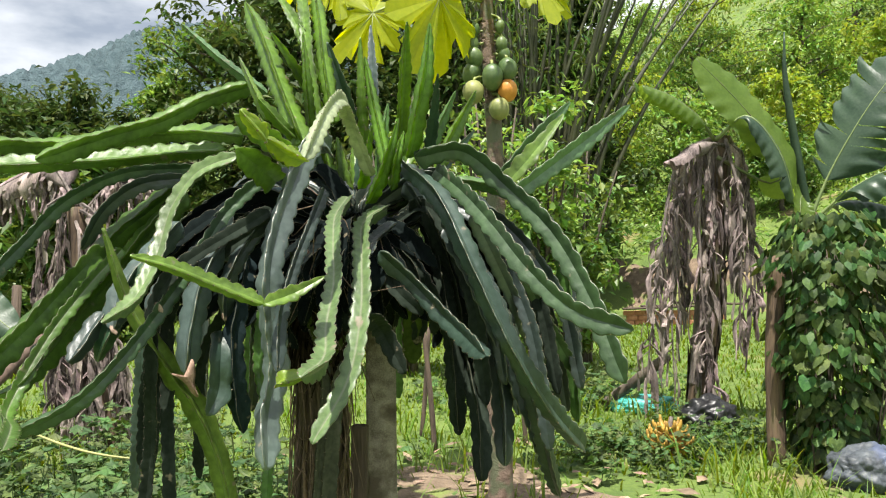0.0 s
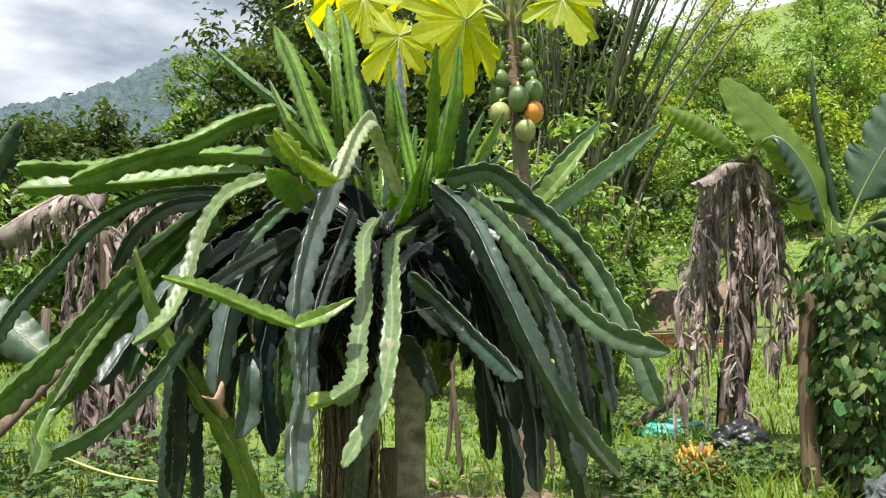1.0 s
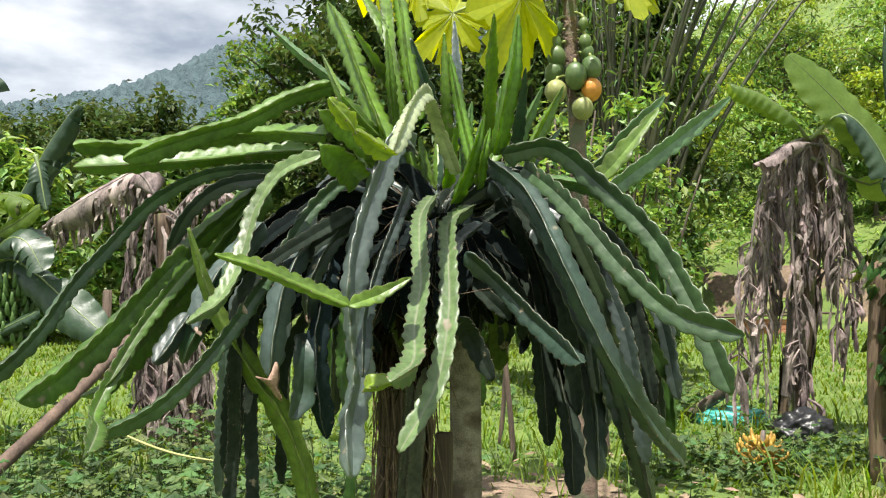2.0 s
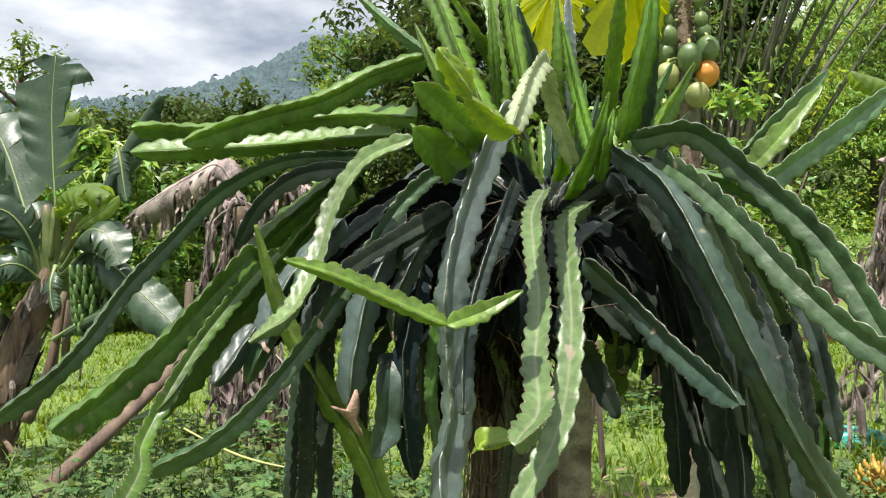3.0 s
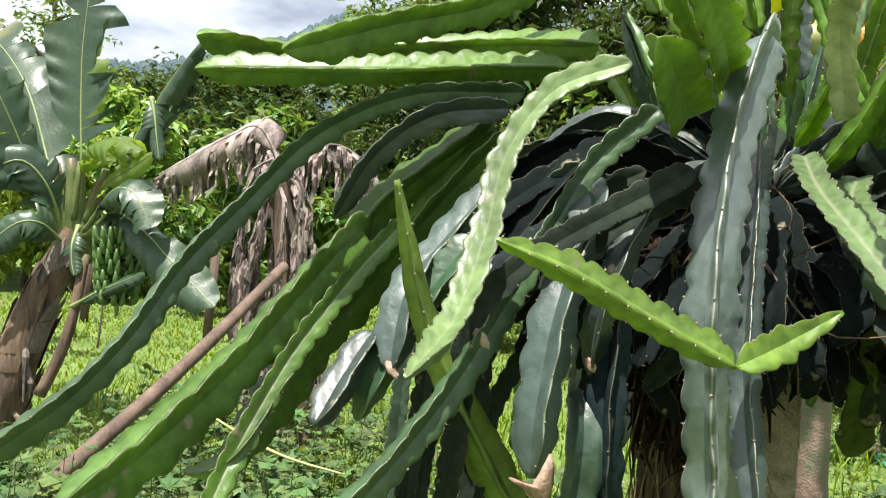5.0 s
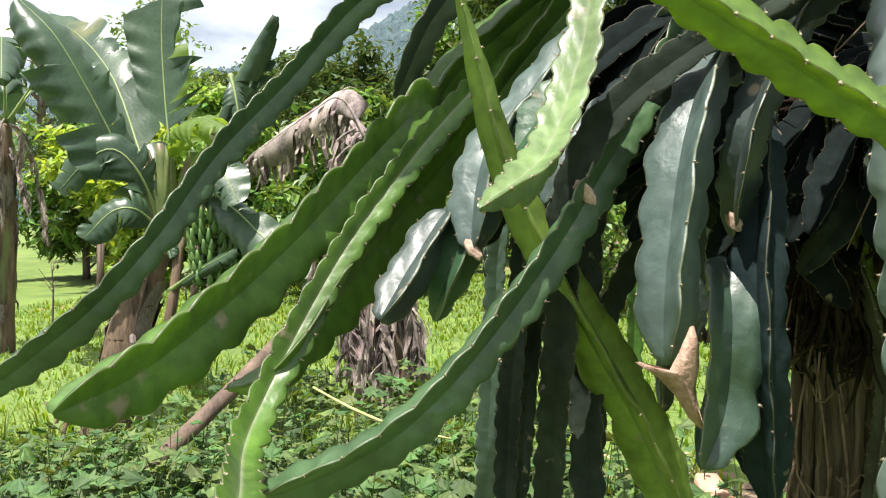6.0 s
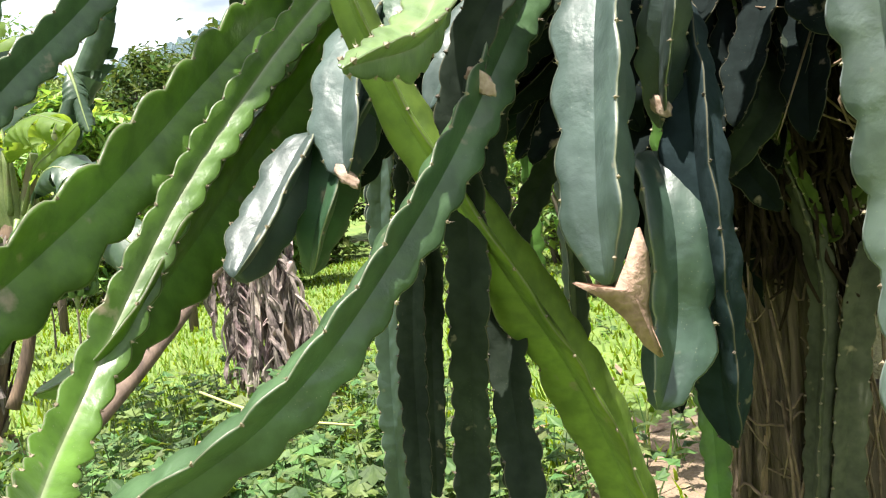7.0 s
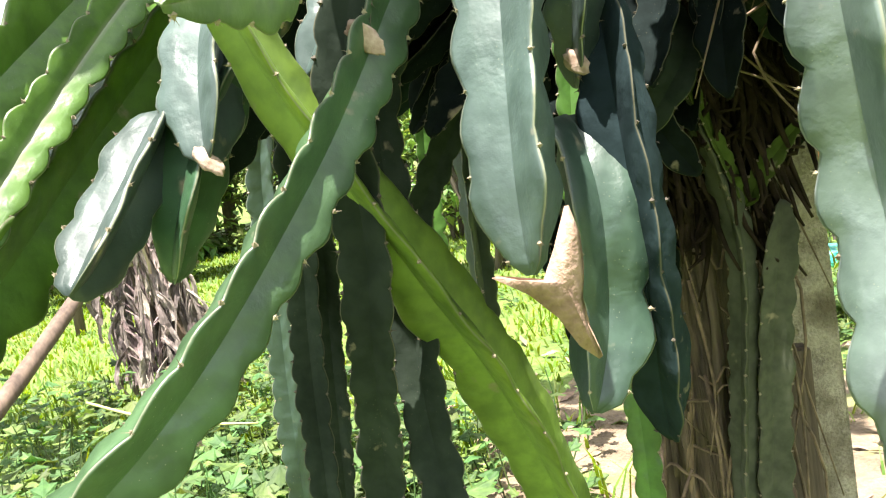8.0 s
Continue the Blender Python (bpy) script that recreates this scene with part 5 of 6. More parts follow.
def hanging_strips(t, top, n, length, spread, seed, wide=0.055):
    """Withered leaves folded down against the stem: long creased strips of dry blade, each hanging leaf a part."""
    rnd = random.Random(seed)
    for i in range(n):
        a = 2 * math.pi * i / n + rnd.uniform(-.3, .3)
        out = Vector((math.cos(a), math.sin(a), 0))
        p0 = Vector(top) + out * 0.07 + Vector((0, 0, rnd.uniform(-.12, .1)))
        ln = length * rnd.uniform(0.45, 1.08)
        pts = [p0, p0 + out * spread * rnd.uniform(.4, .9) + Vector((0, 0, -0.12 * ln)), p0 + out * spread * rnd.uniform(0.8, 1.2) + Vector((rnd.gauss(0, .03), rnd.gauss(0, .03), -0.55 * ln)),
               p0 + out * spread * rnd.uniform(0.8, 1.35) + Vector((rnd.gauss(0, .05), rnd.gauss(0, .05), -ln))]
        c, _ = glide(pts, 26)
        tan, side, face = frames_along(c, out)
        pieces = []
        pieces.append(tube(pts, [0.014, 0.01, 0.006, 0.003], 5, 16, 0.3, i))
        for s in range(22):
            i0 = rnd.randrange(2, 24)
            run = rnd.randrange(5, 12)
            w, sgn, turn = wide * rnd.uniform(0.25, 1.1), rnd.choice((-1, 1)), rnd.uniform(-1.2, 1.2)
            verts, faces = [], []
            for q in range(run):
                f = q / (run - 1)
                k = min(25, i0 + q // 2)
                b = c[k] + Vector((0, 0, -0.022 * q)) + out * 0.012 * math.sin(q * 1.3 + s)
                d = (side[k] * math.cos(turn) + face[k] * math.sin(turn)) * sgn * w * (1 - 0.75 * f) * (0.3 + 0.7 * math.sin(math.pi * (0.2 + 0.8 * (1 - f))))
                verts += [b, b + d * 0.5 + out * 0.02 * math.sin(q * 0.9), b + d + Vector((0, 0, -0.03))]
            for q in range(run - 1):
                k = q * 3
                faces += [(k, k + 1, k + 4, k + 3), (k + 1, k + 2, k + 5, k + 4)]
            pieces.append((verts, faces))
        part("dry_leaf", joined(pieces), BANANA_DRY, t, "withered brown leaf hanging in strips", smooth=False)


def hanging_leaf(t, spine, wide, seed):
    """A dead leaf hanging straight down: the dark midrib with its blade shrunk to long creased ribbons beside it."""
    rnd = random.Random(seed)
    c, ln = glide(spine, 80)
    tan, side, face = frames_along(c, Vector((0, -1, .1)))
    pieces = [tube(spine, [.02, .014, .01, .004], 6, 30, .35, seed)]
    for s in range(50):
        i, sgn = rnd.randrange(1, 72), rnd.choice((-1, 1))
        lat = (side[i] * sgn + face[i] * rnd.uniform(-.9, .6)).normalized()
        out, long = wide * rnd.uniform(.1, 1.0), rnd.uniform(.14, .5)
        w, turn, m = rnd.uniform(.007, .03), rnd.uniform(-1.2, 1.2), 9
        verts, faces = [], []
        for q in range(m):
            f = q / (m - 1)
            p = c[i] + lat * out * math.sin(min(1, f * 2.4) * 1.57) + Vector((0, 0, -long * f)) + face[i] * .012 * math.sin(f * 7 + s) + side[i] * .01 * math.sin(f * 5 + 2 * s)
            b = turn + .7 * math.sin(f * 4 + s)
            half = (side[i] * math.cos(b) + face[i] * math.sin(b)) * w * (.35 + .65 * math.sin(math.pi * (.12 + .74 * f))) * rnd.uniform(.7, 1.2)
            verts += [p - half, p + face[i] * w * .5, p + half]
        for q in range(m - 1):
            k = q * 3
            faces += [(k, k + 1, k + 4, k + 3), (k + 1, k + 2, k + 5, k + 4)]
        pieces.append((verts, faces))
    part("dry_leaf", joined(pieces), BANANA_DRY, t, "withered grey-brown leaf hanging in long creased strips", smooth=False)


def dry_frond(t, spine, drop, seed, label=""):
    """A withered leaf: its midrib still held out, the blade fallen in crumpled strips that hang from it."""
    rnd = random.Random(seed)
    c, ln = glide(spine, 60)
    tan, side, face = frames_along(c, Vector((0, 0, 1)))
    pieces = [tube(spine, [.016, .013, .006], 6, 20, .15, seed)]
    for i in range(4, 60):
        for sgn in (-1, 1):
            if rnd.random() < .15:
                continue
            b, lat = c[i], side[i] * sgn
            w, h = ln / 60 * rnd.uniform(.6, 1.7), drop * rnd.uniform(.5, 1.1) * math.sin(math.pi * (.12 + .8 * i / 60)) ** .5
            out, sway = rnd.uniform(.02, .09), tan[i] * rnd.gauss(0, .05)
            verts, faces, m = [], [], 7
            for q in range(m):
                f = q / (m - 1)
                p = b + lat * out * math.sin(min(1, f * 3) * 1.57) + Vector((0, 0, -h * f ** 1.15)) + sway * f + lat * .018 * math.sin(f * 9 + i)
                wq = tan[i] * w * (1 - .6 * f) * (1 + .3 * math.sin(f * 7 + i * 2))
                fold = lat * .014 * math.cos(f * 6 + i)
                verts += [p - wq, p + fold, p + wq]
            for q in range(m - 1):
                k = q * 3
                faces += [(k, k + 1, k + 4, k + 3), (k + 1, k + 2, k + 5, k + 4)]
            pieces.append((verts, faces))
    part("dry_leaf", joined(pieces), BANANA_DRY, t, label, smooth=False)


def pseudostem(t, pts, radii, seed):
    """The banana's false trunk, wrapped in old leaf sheaths that peel away at their torn upper ends."""
    rnd = random.Random(seed)
    part("stem", tube(pts, radii, 16, 24, 0.1, seed), BANANA_STEM, t)
    n = 40
    c, ln = glide(pts, n)
    for i in range(22):
        a, k0 = i * 2.4 + rnd.uniform(-.3, .3), rnd.randrange(0, 26)
        m = rnd.randrange(9, 18)
        half, peel, curl = rnd.uniform(.35, .8), rnd.uniform(.0, .05), rnd.uniform(-.25, .25)
        verts, faces = [], []
        cols = 7
        ends = [rnd.uniform(.75, 1.0) for _ in range(cols)]
        for q in range(m):
            f = q / (m - 1)
            for j in range(cols):
                u = j / (cols - 1) * 2 - 1
                fj = f * ends[j]
                x = min(n - 1, k0 + fj * (m - 1))
                k = min(n - 2, int(x))
                b = c[k].lerp(c[k + 1], x - k)
                r = np.interp(x / (n - 1), np.linspace(0, 1, len(radii)), radii) + .006 + .004 * (i % 3) + peel * fj ** 3 + .012 * abs(u) ** 3 * fj + .003 * math.sin(u * 9 + i)
                w = a + u * half * (1 - .45 * fj * fj) + curl * fj
                verts.append(b + Vector((math.cos(w), math.sin(w), 0)) * r)
        for q in range(m - 1):
            for j in range(cols - 1):
                k = q * cols + j
                faces.append((k, k + 1, k + cols + 1, k + cols))
        part("sheath", (verts, faces), BANANA_STEM if i % 3 else BANANA_DRY, t)
    for i in range(10):
        a, k = rnd.uniform(0, 6.283), rnd.randrange(8, n - 3)
        out = Vector((math.cos(a), math.sin(a), 0))
        r = np.interp(k / (n - 1), np.linspace(0, 1, len(radii)), radii)
        lat = Vector((-out.y, out.x, 0)) * rnd.uniform(.01, .025)
        p = c[k] + out * r
        q, e = p + out * rnd.uniform(.02, .05) - Vector((0, 0, rnd.uniform(.05, .12))), p + out * rnd.uniform(.01, .06) - Vector((0, 0, rnd.uniform(.18, .35)))
        part("torn_sheath", ([p - lat, p + out * .012, p + lat, q - lat * 1.3, q + out * .015, q + lat * 1.2, e - lat * .3, e, e + lat * .3], [(0, 1, 4, 3), (1, 2, 5, 4), (3, 4, 7, 6), (4, 5, 8, 7)]), BANANA_DRY, t, smooth=False)


def banana_hand(t, at, count, seed, mat, length=0.13, radius=0.017):
    """One hand of bananas round a stalk; each fruit a curved tapering finger."""
    rnd = random.Random(seed)
    for i in range(count):
        a = 2 * math.pi * i / count + rnd.uniform(-.15, .15)
        out = Vector((math.cos(a), math.sin(a), 0))
        p = Vector(at) + out * 0.03
        q = p + out * length * 0.75 + Vector((0, 0, -0.01))
        e = p + out * length * 0.95 + Vector((0, 0, length * 0.6))
        part("banana", tube([p, q, e], [radius * 0.5, radius, radius, radius * 0.35], 7, 8, 0.04, i), mat, t)


def banana_plant_with_bunch():
    x, y = -4.37, 5.2
    t = thing("banana_plant", "live banana plant with torn green leaves and a green bunch", "banana plant", (x, y, rise(x, y)))
    pseudostem(t, [(-4.37, 5.2, -.05), (-4.21, 5.35, 0.85), (-4.03, 5.5, 1.48)], [.15, .125, .085], 2)
    crown = Vector((-4.03, 5.5, 1.48))

    def frond(*spine, w, tears, sag, up, label="", young=False, start=.08, ragged=1.1):
        nonlocal count
        count += 1
        banana_leaf(t, spine, w, 69 + count, YOUNG_LEAF if young else BANANA_LEAF, tears=tears, sag=sag, start=start, up=Vector(up), label=label, ragged=ragged)

    count = 0
    frond((-4.03, 5.45, 1.39), (-4.05, 5.5, 1.84), (-4.12, 5.55, 2.23), (-4.18, 5.6, 2.66), (-4.2, 5.65, 3.05), w=0.62, tears=(1, 7), sag=0.08, up=(0.35, -1, -0.05), start=.37, ragged=1.4, label="large upright dark leaf with a frayed edge")
    frond((-4.12, 5.45, 1.38), (-4.28, 5.3, 1.84), (-4.4, 5.15, 2.24), (-4.56, 5.05, 2.58), (-4.8, 5.0, 2.82), w=0.72, tears=3, sag=0.3, up=(0.45, -0.42, 0.9), start=.12, label="grey-lit arching leaf torn into strips")
    frond((-4.09, 5.45, 1.38), (-4.13, 5.3, 1.7), (-4.24, 5.2, 1.85), (-4.36, 5.1, 1.78), (-4.5, 5.0, 1.58), w=0.36, tears=7, sag=0.2, up=(0.25, -1, 0.5), start=.2)
    frond((-4.11, 5.5, 1.38), (-4.45, 5.7, 1.84), (-4.88, 5.9, 2.48), (-5.42, 6.1, 2.91), (-5.91, 6.2, 3.12), w=0.5, tears=9, sag=0.35, up=(0.2, -0.8, 0.5))
    frond((-4.15, 5.65, 1.5), (-4.3, 5.8, 2.1), (-4.4, 5.9, 2.6), (-4.6, 5.95, 2.95), w=0.42, tears=5, sag=0.25, up=(0.3, -0.9, 0.3), young=True, start=.4, label="upright green leaf behind the dark one")
    frond((-3.94, 5.45, 1.39), (-3.75, 5.5, 1.89), (-3.62, 5.55, 2.2), (-3.48, 5.6, 2.49), (-3.3, 5.6, 2.72), w=0.42, tears=6, sag=1.25, up=(-0.5, -0.35, 0.8), start=.2, label="folded dark leaf with a torn hanging side")
    frond((-3.56, 5.5, 2.33), (-3.5, 5.46, 2.2), (-3.46, 5.44, 2.05), (-3.42, 5.42, 1.92), w=0.2, tears=4, sag=0.7, up=(0.6, -0.8, 0.2), label="torn dark leaf end hanging down")
    frond((-4.0, 5.4, 1.5), (-3.86, 5.3, 1.92), (-3.62, 5.22, 2.02), (-3.36, 5.14, 1.94), w=0.42, tears=5, sag=1.0, up=(0.0, -0.35, 0.9), start=.3, label="yellow-green leaf lit from above", young=True)
    frond((-3.91, 5.4, 1.5), (-3.66, 5.22, 1.72), (-3.46, 5.16, 1.82), (-3.26, 5.1, 1.92), w=0.2, tears=1, sag=0.3, up=(0.2, -0.9, 0.4), label="small bright yellow-green leaf", young=True, start=.3)
    frond((-3.91, 5.4, 1.43), (-3.52, 5.1, 1.68), (-3.33, 5.05, 1.68), (-3.17, 5.0, 1.48), w=0.36, tears=6, sag=0.45, up=(0.2, -0.7, 0.7), label="drooping leaf with a shining upper side", start=.25)
    frond((-3.91, 5.4, 1.39), (-3.6, 5.25, 1.56), (-3.33, 5.15, 1.47), (-3.06, 5.1, 1.27), (-2.76, 5.05, 1.05), w=0.42, tears=2, sag=0.5, up=(0.35, -0.8, 0.5), label="dark leaf hanging towards the meadow")
    frond((-4.07, 5.4, 1.34), (-4.07, 5.2, 1.46), (-4.17, 5.1, 1.45), (-4.31, 5.0, 1.28), w=0.34, tears=3, sag=0.4, up=(0.2, -1, 0.35))
    frond((-3.92, 5.35, 1.46), (-3.88, 5.25, 1.35), (-3.85, 5.22, 1.23), (-3.81, 5.2, 1.15), w=0.16, tears=2, sag=0.6, up=(0.1, -1, 0.2))
    for k, (dx, ln) in enumerate(((.06, .4), (-.13, .38), (.24, .36), (-.26, .34), (-.02, .42))):
        part("leaf_stalk", tube([crown + Vector((dx * .3, 0, -.25)), crown + Vector((dx * .5, -.06, .05)), crown + Vector((dx, -.1, ln))], [.06, .05, .026], 8, 8, .05, k), BANANA_PETIOLE, t)
    sucker = part("sucker_stem", tube([(-3.82, 5.3, 1.28), (-3.8, 5.2, 0.9), (-3.85, 5.15, 0.62), (-3.92, 5.1, 0.41)], [.03, .032, .035, .04], 9, 14, .15, 4), BANANA_STEM, t, "thin dark side shoot")
    banana_leaf(t, [(-3.82, 5.2, 0.95), (-3.63, 5.15, 1.05), (-3.42, 5.1, 1.14), (-3.24, 5.08, 1.22)], .17, 91, tears=1, sag=.5, start=.1, up=Vector((.1, -.8, .6)), label="small leaf on the side shoot")
    stalk = part("bunch_stalk", tube([(-3.87, 5.45, 1.47), (-3.67, 5.35, 1.53), (-3.53, 5.25, 1.41), (-3.54, 5.25, 1.2), (-3.53, 5.25, 0.92)], [.03, .03, .026, .02, .012], 7, 20), BANANA_RIB, t)
    for i in range(7):
        banana_hand(stalk, (-3.54, 5.25, 1.39 - i * 0.062), 14 - i // 2, i, BANANA_GREEN, 0.135 - .006 * i, .019)
    for i in range(14):
        a = i * .9
        f = Vector((x + .14 * math.cos(a), y + .12 * math.sin(a), .3))
        part("dry_sheath", tube([f, f + Vector((math.cos(a) * .12, math.sin(a) * .12, -.12)), f + Vector((math.cos(a) * .2, math.sin(a) * .17, -.31))], [.012, .018, .005], 6, 8, .6, i), LITTER, t)


def dead_banana(name, label, foot, top, seed, n, length, spread, wide=.07):
    x, y = foot[0], foot[1]
    t = thing(name, label, "banana plant", (x, y, rise(x, y)))
    pseudostem(t, [(x, y, -.05), ((x + top[0]) / 2, (y + top[1]) / 2, top[2] * .5), top], [.11, .09, .06], seed)
    hanging_strips(t, (top[0], top[1], top[2]), n, length, spread, seed, wide)
    return t


banana_plant_with_bunch()
dead = dead_banana("withered_banana_plant", "withered banana plant with brown hanging leaves", (-2.7, 6.25), (-3.0, 6.33, 1.95), 21, 11, 1.15, .2)
hanging_strips(dead, (-2.88, 6.3, 1.1), 5, .85, .2, 27, .09)
dry_frond(dead, [(-2.98, 6.4, 1.95), (-3.3, 6.6, 2.3), (-3.7, 6.85, 2.25), (-4.45, 7.0, 1.92)], .42, 22, "broad withered leaf arching sideways, torn into hanging strips")
banana_leaf(dead, [(-3.0, 6.38, 1.97), (-3.3, 6.55, 2.32), (-3.7, 6.8, 2.27), (-4.4, 6.95, 1.95)], .5, 28, BANANA_DRY, tears=6, sag=.75, start=.12, ragged=.5, up=Vector((-.1, -.75, .65)), label="broad pale withered blade creased along its veins")
dry_frond(dead, [(-2.98, 6.4, 1.9), (-2.7, 6.5, 2.2), (-2.4, 6.6, 2.05), (-2.2, 6.6, 1.7)], .4, 25, "withered leaf hanging in grey strips")
hanging_leaf(dead, [(-2.92, 6.3, 1.2), (-2.66, 6.22, .95), (-2.52, 6.12, .55), (-2.48, 6.1, .2)], .12, 23)
hanging_leaf(dead, [(-2.92, 6.3, 1.1), (-3.03, 6.2, .85), (-3.02, 6.1, .5), (-2.95, 6.08, .2)], .12, 24)
hanging_leaf(dead, [(-2.8, 6.3, 1.0), (-2.78, 6.12, .8), (-2.76, 6.08, .5), (-2.7, 6.06, .25)], .1, 26)

right = dead_banana("banana_plant", "banana plant skirted with grey-brown dead leaves, few green leaves", (2.28, 7.3), (2.5, 7.1, 2.6), 31, 2, 1.0, .12, .09)
hang = random.Random(35)
for k, (x0, x1, x2, x3, z3) in enumerate(((1.97, 1.79, 1.67, 1.59, .15), (2.07, 1.92, 1.86, 1.88, .3), (2.2, 2.12, 2.15, 2.24, .12), (2.27, 2.26, 2.17, 2.05, .42), (2.38, 2.45, 2.44, 2.41, .7), (2.5, 2.57, 2.58, 2.56, .85), (2.16, 2.02, 1.98, 2.0, .75), (2.32, 2.33, 2.3, 2.3, .95), (2.1, 1.98, 1.8, 1.74, .7), (2.45, 2.52, 2.5, 2.5, 1.3))):
    y = 7.05 + (.22 if k > 5 else 0) + hang.uniform(-.1, .1)
    top_z = 2.55 - .3 * abs(x0 - 2.3)
    hanging_leaf(right, [(2.52 + (x0 - 2.4) * .3, 7.1, 2.58), (x0 + .12, y, top_z - .05), (x1 + .12, y - .08, top_z - (top_z - z3) * .3), (x2 + .12, y - .1, top_z - (top_z - z3) * .68), (x3 + .12, y - .1, z3)], .11, 300 + k)
banana_leaf(right, [(2.42, 7.05, 2.4), (2.85, 6.95, 2.15), (2.95, 6.95, 2.35), (2.62, 6.9, 2.8), (2.2, 6.9, 3.25)], .42, 32, YOUNG_LEAF, tears=0, sag=.18, up=Vector((.2, -1, .3)), label="broad bright green young leaf")
banana_leaf(right, [(2.4, 7.05, 2.55), (2.2, 6.9, 2.75), (1.95, 6.85, 2.92), (1.7, 6.8, 3.0)], .34, 33, YOUNG_LEAF, tears=0, sag=.6, up=Vector((0, -.3, 1)), label="folded leaf with a pale upper side")
banana_leaf(right, [(2.4, 7.0, 2.55), (2.6, 6.8, 2.72), (2.85, 6.75, 2.4), (2.98, 6.75, 1.95)], .36, 34, tears=1, sag=.5, up=Vector((.3, -.6, .8)))
banana_leaf(right, [(2.46, 7.0, 2.5), (2.2, 6.85, 2.5), (2.0, 6.8, 2.38), (1.86, 6.75, 2.32)], .26, 36, BANANA_DRY, 3, .8, label="dry curled brown leaf")

young = thing("banana_plant", "young banana plant with broad green leaves and a rolled spear", "banana plant", (3.3, 7.2, rise(3.3, 7.2)))
pseudostem(young, [(3.35, 7.2, -.05), (3.3, 7.15, .9), (3.26, 7.1, 1.9)], [.1, .085, .06], 41)
part("spear_leaf", tube([(3.26, 7.1, 1.8), (3.12, 7.05, 2.5), (3.02, 7.0, 3.1), (3.02, 7.0, 3.5)], [.035, .04, .03, .006], 8, 16, .05), BANANA_LEAF, young, "rolled upright new leaf")
banana_leaf(young, [(3.27, 7.1, 1.85), (3.45, 7.05, 2.3), (3.75, 6.95, 2.85), (4.15, 6.9, 3.35)], .9, 42, tears=5, sag=.2, ragged=.6, up=Vector((-.1, -.6, .8)), label="broad green leaf with a grey sheen, held upright")
banana_leaf(young, [(3.27, 7.1, 1.8), (3.55, 6.9, 2.1), (3.9, 6.75, 2.25), (4.3, 6.6, 2.1)], .6, 43, tears=5, sag=.5)
banana_leaf(young, [(3.27, 7.05, 1.75), (3.1, 6.85, 2.0), (3.0, 6.7, 1.98), (2.95, 6.6, 1.75)], .34, 44, YOUNG_LEAF, tears=1, sag=.4, up=Vector((0, -1, .5)), label="yellowing small leaf")
banana_leaf(young, [(3.3, 7.1, 1.8), (3.6, 7.2, 2.0), (4.0, 7.2, 1.95), (4.4, 7.1, 1.7)], .5, 45, tears=3, sag=.5)

west = dead_banana("banana_plant", "far banana plant with drooping green and brown leaves", (-8.0, 7.6), (-7.9, 7.6, 2.5), 51, 6, 1.5, .25)
for k in range(6):
    a = k * 1.05 + .3
    d = Vector((math.cos(a), math.sin(a), 0))
    c = Vector((-7.9, 7.6, 2.5))
    banana_leaf(west, [c, c + d * .5 + Vector((0, 0, .6)), c + d * 1.1 + Vector((0, 0, .7)), c + d * 1.7 + Vector((0, 0, .2))], .55, 52 + k, tears=8, sag=.5)


# ---- papaya ----
def papaya_leaf(t, hub, out, size, seed, facing):
    """A palmate leaf: long pointed lobes with side teeth, cupped, on a long stalk."""
    rnd = random.Random(seed)
    up = Vector(facing).normalized()
    d = (Vector(out) - up * Vector(out).dot(up)).normalized()
    side = up.cross(d)
    verts, faces = [Vector(hub)], []
    ring = []
    lobes = 8
    for k in range(lobes):
        b = -2.55 + 5.1 * k / (lobes - 1)
        ln = size * (1.0 - 0.12 * abs(b)) * rnd.uniform(.78, 1.14)
        bend = rnd.uniform(.3, 2.8)
        def at(r, w):
            v = d * math.cos(b + w) + side * math.sin(b + w)
            return Vector(hub) + v * ln * r - up * ln * 0.22 * r * r * bend * rnd.uniform(.8, 1.2)
        gap = 5.1 / (lobes - 1) / 2
        ring += [at(.5, -gap), at(.64, -gap * .8), at(.8, -gap * .92), at(.78, -gap * .55), at(.92, -gap * .42), at(1, 0), at(.92, gap * .42), at(.78, gap * .55), at(.8, gap * .92), at(.64, gap * .8)]
    ring.append(ring[0])
    verts += ring
    for i in range(1, len(ring)):
        faces.append((0, i, i + 1))
    lf = part("leaf", (verts, faces), PAPAYA_LEAF, t, smooth=False)
    veins = [tube([hub, Vector(hub).lerp(ring[k * 10 + 5], .5) - up * 0.004, ring[k * 10 + 5]], [.004, .003, .001], 4, 4) for k in range(lobes)]
    part("vein_net", joined(veins), PAPAYA_STALK, lf, kind="stuff")
    return lf


